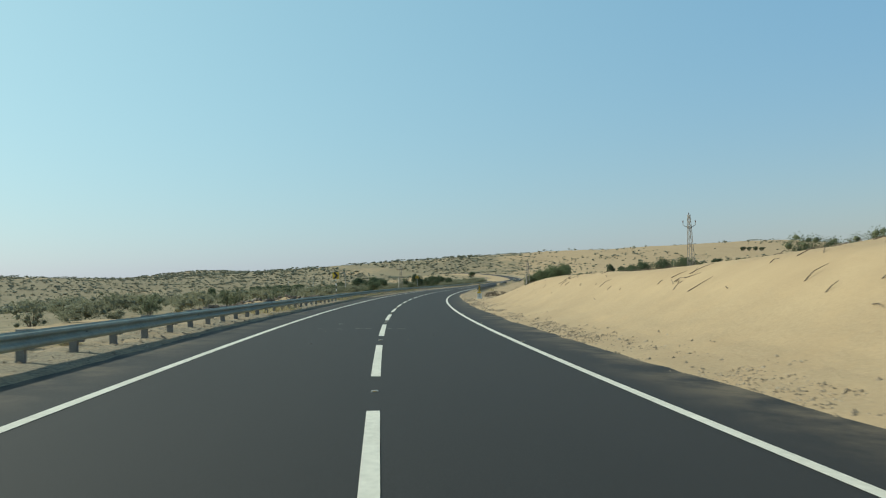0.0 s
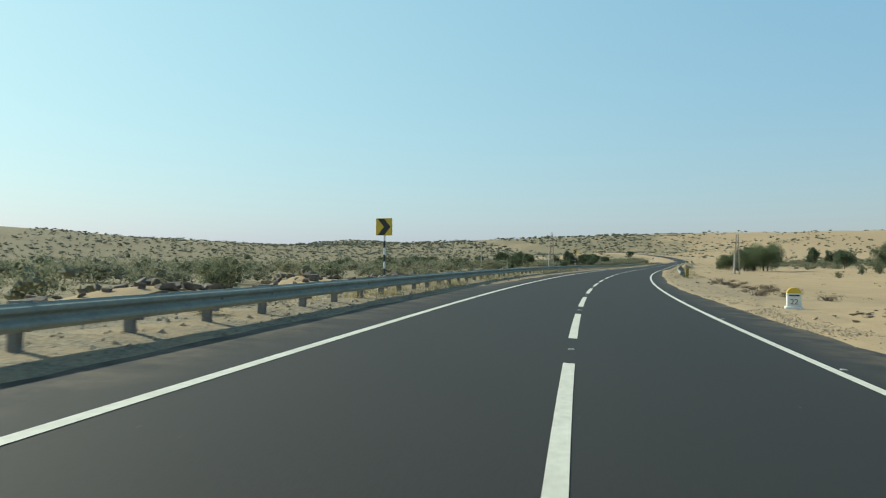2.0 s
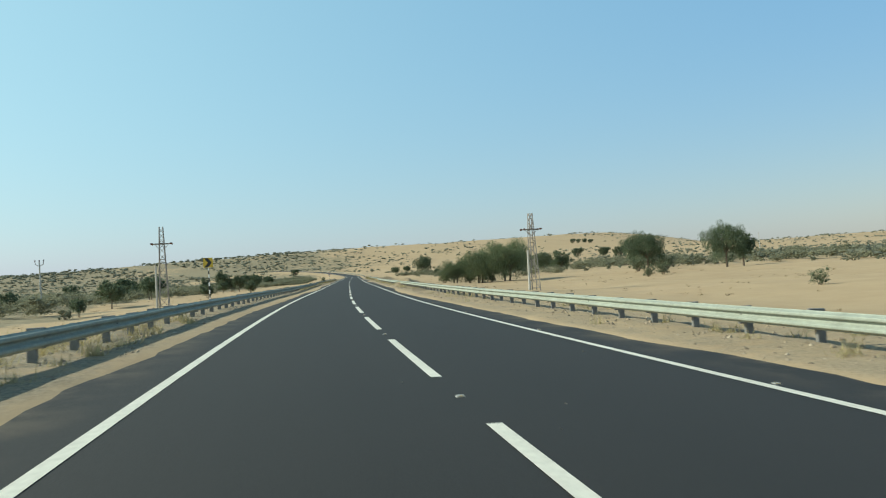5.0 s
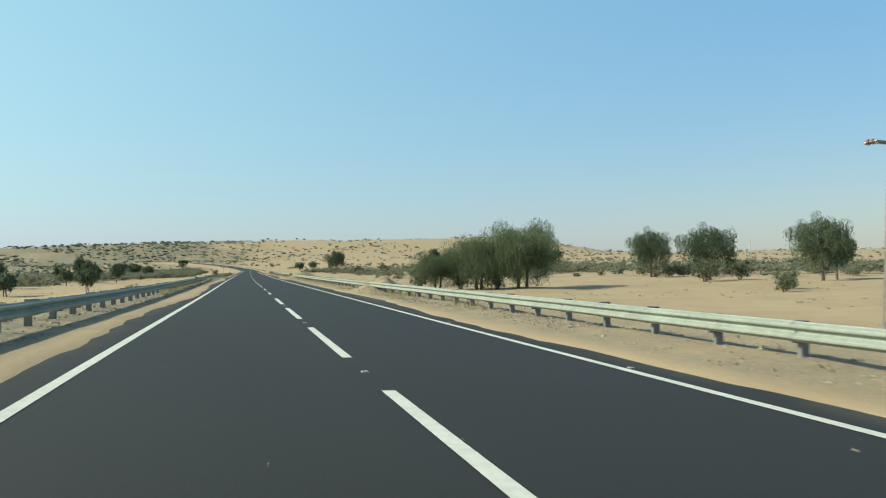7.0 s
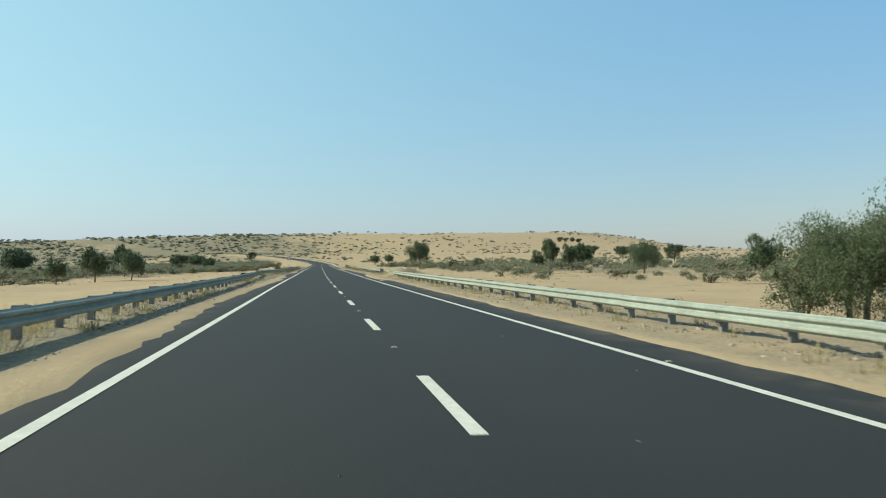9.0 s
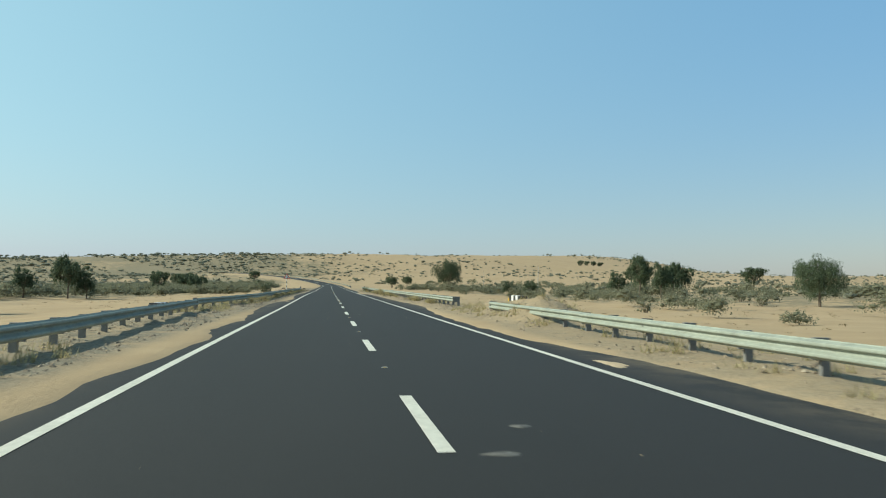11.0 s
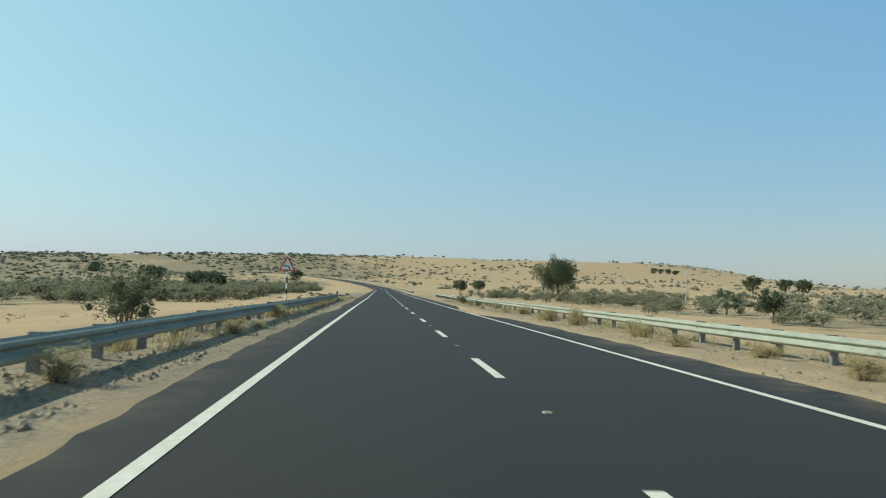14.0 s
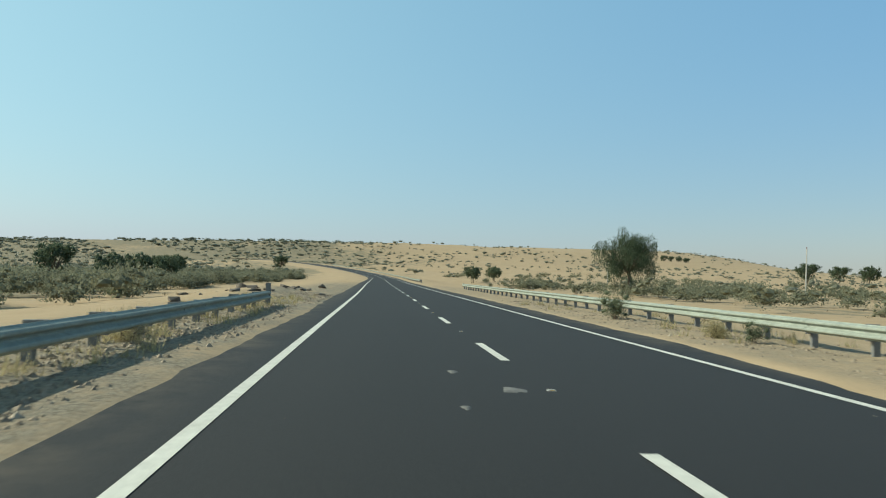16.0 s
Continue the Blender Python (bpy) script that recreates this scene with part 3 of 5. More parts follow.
for i, (s_, o_, a_, b_) in enumerate([(29.9, -1.6, 0.13, 0.1), (26.9, -1.43, 0.05, 0.11), (27.0, -2.05, 0.04, 0.06), (27.25, -0.78, 0.04, 0.13), (27.25, -0.48, 0.04, 0.09), (27.2, 0.2, 0.04, 0.08), (27.2, 0.58, 0.045, 0.15), (21.0, -1.65, 0.04, 0.05), (32.0, 0.05, 0.16, 0.07), (98.9, -0.85, 0.22, 0.14), (99.2, -1.15, 0.12, 0.07), (100.6, -0.45, 0.1, 0.06),
                                      (279.2, 0.55, 0.12, 0.06), (251.9, 0.45, 0.06, 0.16), (253.0, 0.9, 0.06, 0.1), (366.0, -0.45, 0.2, 0.14), (364.8, -1.15, 0.1, 0.05), (367.5, -1.0, 0.14, 0.07)]):
    spill(s_, o_, a_, b_, SPILL, "thin pale dried spill on dark asphalt", 10 + i)
for i, (s_, o_, a_, b_) in enumerate([(258.4, 4.1, 0.6, 0.18), (303.0, -4.0, 0.7, 0.14)]):
    spill(s_, o_, a_, b_, SAND_SPILL, "thin patch of blown sand on the shoulder", 40 + i)

# ---- signs ----
YELLOW = simple("yellow_sheeting", (0.62, 0.40, 0.03), (0.72, 0.48, 0.05), 0.45, 0, 6, 0, 0, obj=True)
BLACK = simple("black_paint", (0.018, 0.018, 0.018), (0.035, 0.033, 0.03), 0.5, 0, 9, 0, 0, obj=True)
WHITE = simple("white_paint", (0.66, 0.66, 0.63), (0.80, 0.80, 0.77), 0.5, 0, 7, 0, 0, obj=True)
RED = simple("red_sheeting", (0.50, 0.03, 0.03), (0.62, 0.05, 0.04), 0.4, 0, 7, 0, 0, obj=True)
BACK = simple("sign_back", (0.30, 0.31, 0.31), (0.42, 0.42, 0.41), 0.5, 0.4, 5, 0, 0, obj=True)


def plate(outline, thick, y0):
    """A flat plate in the xz plane, its face towards -y."""
    bm = bmesh.new()
    a = [bm.verts.new((x, y0, z)) for x, z in outline]
    b = [bm.verts.new((x, y0 + thick, z)) for x, z in outline]
    n = len(outline)
    bm.faces.new(a)
    bm.faces.new(b[::-1])
    for i in range(n):
        bm.faces.new((a[(i + 1) % n], a[i], b[i], b[(i + 1) % n]))
    bmesh.ops.recalc_face_normals(bm, faces=bm.faces)
    return bm


def banded_post(parent, height, r=0.038, band=0.25, start=0):
    n = math.ceil(height / band)
    for k in range(n):
        z0, z1 = height - (k + 1) * band, height - k * band
        bm = bmesh.new()
        bmesh.ops.create_cone(bm, cap_ends=True, segments=12, radius1=r, radius2=r, depth=z1 - z0 - 0.0005, matrix=Matrix.Translation((0, 0, (z0 + z1) / 2)))
        part("post_band", bm, BLACK if (k + start) % 2 == 0 else WHITE, parent, "black painted band" if (k + start) % 2 == 0 else "white painted band")


def rounded(w, h, r=0.04, n=4):
    pts = []
    for cx, cz, a0 in ((w / 2 - r, h / 2 - r, 0), (-w / 2 + r, h / 2 - r, 90), (-w / 2 + r, -h / 2 + r, 180), (w / 2 - r, -h / 2 + r, 270)):
        for k in range(n + 1):
            a = radians(a0 + 90 * k / n)
            pts.append((cx + r * math.cos(a), cz + r * math.sin(a)))
    return pts


def chevron_sign(m, top, size=0.6):
    r = root("chevron_sign", m, "yellow chevron bend sign on a black and white banded post", "road sign", "chevron signs")
    banded_post(r, top - size * 0.5)
    zc = top - size / 2
    up = lambda pts: [(x, z + zc) for x, z in pts]
    part("sign_plate", plate(up(rounded(size, size, 0.03)), 0.004, -0.045), YELLOW, r, "yellow sheeted square plate")
    q = size / 2
    ch = [(-0.80 * q, 0.96 * q), (0.0 * q, 0.96 * q), (0.80 * q, 0.0), (0.0 * q, -0.96 * q), (-0.80 * q, -0.96 * q), (-0.02 * q, 0.0)]
    part("chevron", plate(up(ch[::-1]), 0.002, -0.049), BLACK, r, "black chevron pointing right")
    bm = bmesh.new()
    box(bm, (0.5 * size, 0.012, 0.03), (0, -0.036, zc + 0.15 * size))
    box(bm, (0.5 * size, 0.012, 0.03), (0, -0.036, zc - 0.2 * size))
    part("bracket", bm, BACK, r)


def upright(s, off, dz=0.0, turn=0.0):
    x, y, _ = road_at(s, off)
    z = float(ground_z(np.array([x]), np.array([y]))[0])
    return Matrix.Translation((x, y, z)) @ Matrix.Rotation(heading(s) + turn, 4, "Z")


m1 = upright(72, -7.05, turn=-0.05)
chevron_sign(m1, 2.93 - m1.translation.z, 0.62)
m2 = upright(161, -9.0, turn=-0.12)
chevron_sign(m2, 3.05 - m2.translation.z, 0.62)


def bend_sign(m, bottom):
    r = root("bend_warning_sign", m, "red-edged triangular bend warning sign on a banded post", "road sign")
    banded_post(r, bottom + 0.25, 0.045, 0.3)
    side = 0.92
    h = side * math.sqrt(3) / 2

    def tri(sc, rr):
        c = (0, bottom + h / 3)
        corners = [(-side / 2, bottom), (side / 2, bottom), (0, bottom + h)]
        pts = []
        for i, a0 in enumerate((210, 330, 90)):
            px, pz = c[0] + (corners[i][0] - c[0]) * sc, c[1] + (corners[i][1] - c[1]) * sc
            d = math.hypot(px - c[0], pz - c[1])
            k = (d - 2 * rr) / d
            px, pz = c[0] + (px - c[0]) * k, c[1] + (pz - c[1]) * k
            pts += [(px + rr * math.cos(radians(a0 - 60 + 24 * j)), pz + rr * math.sin(radians(a0 - 60 + 24 * j))) for j in range(6)]
        return pts
    part("sign_plate", plate(tri(1.0, 0.03), 0.004, -0.05), RED, r, "red triangular border plate")
    part("sign_field", plate(tri(0.74, 0.015), 0.002, -0.0535), WHITE, r, "white triangular field")
    zc = bottom + 0.10
    outer = [(0.155, zc - 0.03)] + [(0.13 - 0.17 + 0.195 * math.cos(radians(90 * j / 8)), zc + 0.195 * math.sin(radians(90 * j / 8))) for j in range(9)] + [(-0.10, zc + 0.195)]
    inner = [(-0.10, zc + 0.145)] + [(0.13 - 0.17 + 0.145 * math.cos(radians(90 * j / 8)), zc + 0.145 * math.sin(radians(90 * j / 8))) for j in range(8, -1, -1)] + [(0.105, zc - 0.03)]
    part("arrow_shaft", plate(outer + inner, 0.002, -0.0565), BLACK, r, "black curved arrow")
    part("arrow_head", plate([(-0.19, zc + 0.17), (-0.09, zc + 0.11), (-0.09, zc + 0.23)], 0.002, -0.0565), BLACK, r, "black arrow head")


m3 = upright(352.2, -6.83, turn=-0.03)
bend_sign(m3, 2.02 - m3.translation.z)


def hazard_marker(m, w=0.3, h=0.9, z0=0.12):
    r = root("hazard_marker", m, "yellow and black diagonal striped hazard board on a short post", "hazard marker")
    part("board", plate([(x, z + z0 + h / 2) for x, z in rounded(w, h, 0.03)], 0.004, -0.03), YELLOW, r, "yellow board")
    pitch = 0.25
    for k in range(-1, 5):
        zb = z0 + k * pitch
        pts = [(-w / 2 + 0.004, zb), (w / 2 - 0.004, zb + w * 0.7), (w / 2 - 0.004, zb + w * 0.7 + pitch / 2), (-w / 2 + 0.004, zb + pitch / 2)]
        lo, hi = z0 + 0.012, z0 + h - 0.012
        clipped = []
        for i in range(4):
            a, b = pts[i], pts[(i + 1) % 4]
            clipped.append(a)
            for lim in (lo, hi):
                if (a[1] - lim) * (b[1] - lim) < 0:
                    t = (lim - a[1]) / (b[1] - a[1])
                    clipped.append((a[0] + (b[0] - a[0]) * t, lim))
        clipped = [p for p in clipped if lo - 1e-6 <= p[1] <= hi + 1e-6]
        if len(clipped) >= 3:
            part("stripe", plate(clipped, 0.002, -0.033), BLACK, r, "black diagonal stripe")
    bm = bmesh.new()
    box(bm, (0.06, 0.05, z0 + h), (0, 0.0, (z0 + h) / 2 - 0.1), 0.004)
    part("post", bm, POST_STEEL, r)


hazard_marker(upright(118, 6.75, turn=0.03) @ Matrix.Rotation(0.03, 4, "Y"))


# ---- kilometre stone ----
def km_stone(m):
    r = root("kilometre_stone", m, "white kilometre stone with a yellow rounded top", "milestone")
    w, d, h = 0.42, 0.22, 0.42
    bm = bmesh.new()
    box(bm, (w + 0.1, d + 0.1, 0.2), (0, 0, 0.0), 0.02)
    part("plinth", bm, WHITE, r)
    bm = bmesh.new()
    box(bm, (w, d, h), (0, 0, 0.1 + h / 2), 0.012)
    part("shaft", bm, WHITE, r, "white painted face")
    pts = [(w / 2 * math.cos(radians(180 * j / 12)), 0.101 + h + 0.85 * w / 2 * math.sin(radians(180 * j / 12))) for j in range(13)]
    part("cap", plate(pts, d, -d / 2), YELLOW, r, "yellow painted rounded cap")
    cu = bpy.data.curves.new("number", "FONT")
    cu.body, cu.size, cu.align_x, cu.extrude = "22", 0.24, "CENTER", 0.002
    cu.materials.append(BLACK)
    tx = new("number", cu)
    tx.parent = r
    tx["label"] = "black painted number"
    tx.matrix_basis = pose(0, -d / 2 - 0.004, 0.17, 90, 0, 0)
    bm = bmesh.new()
    box(bm, (0.30, 0.004, 0.045), (0, -d / 2 - 0.003, 0.45))
    part("name_bar", bm, BLACK, r, "illegible painted name")


km_stone(upright(72, 6.6, turn=-0.1))

# ---- culvert parapet ----
def parapet(s_mid, off, lift, yellow_end):
    m = upright(s_mid, off)
    r = root("culvert_parapet", m @ Matrix.Translation((0, 0, lift)), "low culvert parapet painted in black and white blocks", "parapet", "culvert parapets")
    for k in range(6 if yellow_end else 5):
        end = k == 5
        bm = bmesh.new()
        box(bm, (0.40, 0.25 if end else 0.428, 0.66 if end else 0.8), (0, -1.05 + 0.43 * k - (0.09 if end else 0), -0.09 if end else -0.02), 0.02)
        part("block", bm, YELLOW if end else (BLACK if k % 2 == 0 else WHITE), r, "faded yellow end block" if end else ("black block" if k % 2 == 0 else "white block"))


parapet(283.0, 9.0, 0.1, True)
parapet(282.5, -8.9, 0.02, False)

# ---- power poles ----
IRON = simple("rusted_lattice_iron", (0.20, 0.17, 0.15), (0.34, 0.31, 0.28), 0.7, 0.3, 4, 0.1, 0.005)
CONCRETE = simple("pole_concrete", (0.40, 0.38, 0.34), (0.55, 0.52, 0.47), 0.85, 0, 4, 0.15, 0.01)
CERAMIC = simple("brown_insulator", (0.10, 0.04, 0.03), (0.17, 0.07, 0.05), 0.25, 0, 9, 0, 0)


def bar(bm, a, b, r=0.03):
    tube(bm, (a, b), (r, r), 4)


def insulator(bm, at, up=(0, 0, 1)):
    at, up = Vector(at), Vector(up)
    for k, rr in enumerate((0.05, 0.085, 0.055, 0.09, 0.05)):
        tube(bm, (at + up * 0.055 * k, at + up * 0.055 * (k + 1)), (rr, rr * 0.8), 8)


def lattice_pole(m, height, base=0.75, top=0.28, style="cross", strut=False):
    r = root("lattice_power_pole", m, "rusty steel lattice power pole with cross-arm and insulators", "power pole", "lattice power poles")
    corner = lambda z, i: Vector((((1, 1), (-1, 1), (-1, -1), (1, -1))[i][0], ((1, 1), (-1, 1), (-1, -1), (1, -1))[i][1], 0)) * (base + (top - base) * z / height) / 2 + Vector((0, 0, z))
    for i in range(4):
        bm = bmesh.new()
        bar(bm, corner(-0.6, i), corner(height, i), 0.035)
        part("leg", bm, IRON, r)
    bm = bmesh.new()
    z, k = 0.2, 0
    while z < height - 0.3:
        w = base + (top - base) * z / height
        z2 = min(z + max(0.4, w * 1.05), height)
        for i in range(4):
            j = (i + 1) % 4
            a, b = (corner(z, i), corner(z2, j)) if (k + i) % 2 else (corner(z, j), corner(z2, i))
            bar(bm, a, b, 0.02)
            if k % 3 == 0:
                bar(bm, corner(z, i), corner(z, j), 0.02)
        z, k = z2, k + 1
    part("bracing", bm, IRON, r)
    if style == "cross":
        za = height * 0.79
        bm = bmesh.new()
        box(bm, (1.5, 0.09, 0.09), (0, -top / 2 - 0.05, za), 0.01)
        box(bm, (1.5, 0.09, 0.09), (0, top / 2 + 0.05, za), 0.01)
        bar(bm, (-0.55, 0, za), (-top / 2, 0, za - 0.5), 0.02)
        bar(bm, (0.55, 0, za), (top / 2, 0, za - 0.5), 0.02)
        part("cross_arm", bm, IRON, r)
        for x in (-0.72, 0.72):
            for y in (-0.35, 0.35):
                bm = bmesh.new()
                insulator(bm, (x, y * 0.5, za + 0.02), (math.copysign(0.5, x) * 0.6, math.copysign(1, y), -0.1))
                part("insulator", bm, CERAMIC, r, "brown ceramic insulator")
    else:
        za = height * 0.82
        for sx in (-1, 1):
            bm = bmesh.new()
            tube(bm, ((0, 0, za), (sx * 0.55, 0, za + 0.22), (sx * 0.85, 0, za + 0.35), (sx * 0.86, 0, za + 0.75)), (0.05, 0.045, 0.04, 0.03), 6)
            part("arm", bm, IRON, r)
            bm = bmesh.new()
            insulator(bm, (sx * 0.86, 0, za + 0.75))
            part("insulator", bm, CERAMIC, r, "brown ceramic insulator")
        bm = bmesh.new()
        insulator(bm, (0, 0, height))
        part("insulator", bm, CERAMIC, r, "brown ceramic insulator")
    if strut:
        bm = bmesh.new()
        tube(bm, ((-0.55, -0.25, -0.5), (-0.52, -0.23, height * 0.52)), (0.10, 0.08), 8)
        part("strut", bm, CONCRETE, r, "pale upright concrete stay post")
    return r


lattice_pole(on_ground(15.55, 171.7, 0.15), 6.5, strut=True)
lattice_pole(on_ground(-15.0, 175.3, 0.1), 6.8, strut=True)
lattice_pole(on_ground(36.1, 100.7, 0.25), 9.7, 0.95, 0.25, "fork")


def concrete_pole(m, height, fork=True):
    r = root("concrete_power_pole", m, "slender grey concrete pole with a forked arm" if fork else "slender bare grey pole", "power pole", "slender power poles")
    bm = bmesh.new()
    tube(bm, ((0, 0, -0.5), (0.02, 0, height * 0.5), (0, 0, height)), (0.13, 0.10, 0.075), 8)
    part("shaft", bm, CONCRETE, r)
    if fork:
        for sx in (-1, 1):
            bm = bmesh.new()
            tube(bm, ((0, 0, height - 0.5), (sx * 0.5, 0, height - 0.25), (sx * 0.55, 0, height + 0.05)), (0.04, 0.04, 0.03), 6)
            part("arm", bm, IRON, r)
            bm = bmesh.new()
            insulator(bm, (sx * 0.55, 0, height + 0.05))
            part("insulator", bm, CERAMIC, r)
    bm = bmesh.new()
    insulator(bm, (0, 0, height))
    part("insulator", bm, CERAMIC, r)


concrete_pole(on_ground(-36.9, 207.7, -0.2), 6.2)
concrete_pole(on_ground(-55.5, 237.5, -0.2) @ Matrix.Rotation(0.05, 4, "Y"), 5.4, False)
concrete_pole(on_ground(-72.0, 262.0, -0.2), 5.6, False)
concrete_pole(on_ground(69.9, 460.3, 0.1) @ Matrix.Rotation(0.02, 4, "Y"), 8.0, False)
concrete_pole(on_ground(83, 585, 0.1), 7.0, False)
concrete_pole(on_ground(118, 300, 0.1), 6.5, False)


def boundary_stone(m):
    r = root("boundary_stone", m, "short white painted boundary stone on the dune", "boundary stone")
    bm = bmesh.new()
    box(bm, (0.16, 0.16, 0.9), (0, 0, 0.2), 0.02)
    part("shaft", bm, WHITE, r)
    bm = bmesh.new()
    box(bm, (0.13, 0.13, 0.05), (0, 0, 0.675), 0.02)
    part("cap", bm, WHITE, r)


boundary_stone(on_ground(17.4, 72.2, 0.3))

# ---- plants ----
PHI = (1 + 5 ** 0.5) / 2
def leaf_cloud(centres, radii, count, size, rnd, hang=0.4, aspect=0.42, shell=0.55):
    """Small leaf sprays in lumps round the given centres."""
    centres, radii = np.asarray(centres, float), np.asarray(radii, float)
    pick = rnd.choice(len(centres), count, p=radii ** 2 / (radii ** 2).sum())
    d = rnd.normal(size=(count, 3))
    d /= np.linalg.norm(d, axis=1, keepdims=True)
    rad = radii[pick] * (shell + (1 - shell) * rnd.random(count) ** 0.5) * (0.85 + 0.3 * rnd.random(count))
    p = centres[pick] + d * rad[:, None] * [1, 1, 0.8]
    a = rnd.normal(size=(count, 3)) + d * 0.6 + [0, 0, -hang * 2]
    a /= np.linalg.norm(a, axis=1, keepdims=True)
    b = np.cross(a, rnd.normal(size=(count, 3)))
    b /= np.linalg.norm(b, axis=1, keepdims=True)
    sz = size * (0.6 + 0.8 * rnd.random(count))[:, None]
    a, b = a * sz, b * sz * aspect
    quads = np.stack([p - a * 0.5, p + b * 0.5, p + a * 0.55, p - b * 0.5], 1)
    return quads.reshape(-1, 3)


ICO = [(-1, PHI, 0), (1, PHI, 0), (-1, -PHI, 0), (1, -PHI, 0), (0, -1, PHI), (0, 1, PHI), (0, -1, -PHI), (0, 1, -PHI), (PHI, 0, -1), (PHI, 0, 1), (-PHI, 0, -1), (-PHI, 0, 1)]
ICO_V = np.array(ICO) / math.hypot(1, PHI)
_n = ICO_V @ ICO_V.T
ICO_F = np.array([f for f in itertools.combinations(range(12), 3) if min(_n[f[0], f[1]], _n[f[1], f[2]], _n[f[0], f[2]]) > 0.4])
_flip = np.einsum("ij,ij->i", np.cross(ICO_V[ICO_F[:, 1]] - ICO_V[ICO_F[:, 0]], ICO_V[ICO_F[:, 2]] - ICO_V[ICO_F[:, 0]]), ICO_V[ICO_F[:, 0]]) < 0
ICO_F[_flip] = ICO_F[_flip][:, ::-1]


def cores(centres, radii, rnd):
    """Uneven dense lumps of twigs and leaves in the heart of a crown, as loose triangles."""
    centres, radii = np.asarray(centres, float), np.asarray(radii, float)
    v = ICO_V[None] * (1 + rnd.uniform(-0.3, 0.3, (len(centres), 12, 1))) * radii[:, None, None] + centres[:, None]
    return v[:, ICO_F].reshape(-1, 3)


def sprays(quads):
    """The same leaf sprays as single triangles."""
    q = quads.reshape(-1, 4, 3)
    d = 0.35 * (q[:, 2] - q[:, 0])
    return np.stack([q[:, 0], q[:, 1] + d, q[:, 3] + d], 1).reshape(-1, 3)


def quad_mesh(name, verts, mat, k=4):
    n = len(verts) // k
    me = bpy.data.meshes.new(name)
    me.vertices.add(len(verts))
    me.vertices.foreach_set("co", np.ascontiguousarray(verts, dtype=np.float32).ravel())
    me.loops.add(k * n)
    me.loops.foreach_set("vertex_index", np.arange(k * n))
    me.polygons.add(n)
    me.polygons.foreach_set("loop_start", np.arange(0, k * n, k))
    me.update(calc_edges=True)
    me.materials.append(mat)
    return me


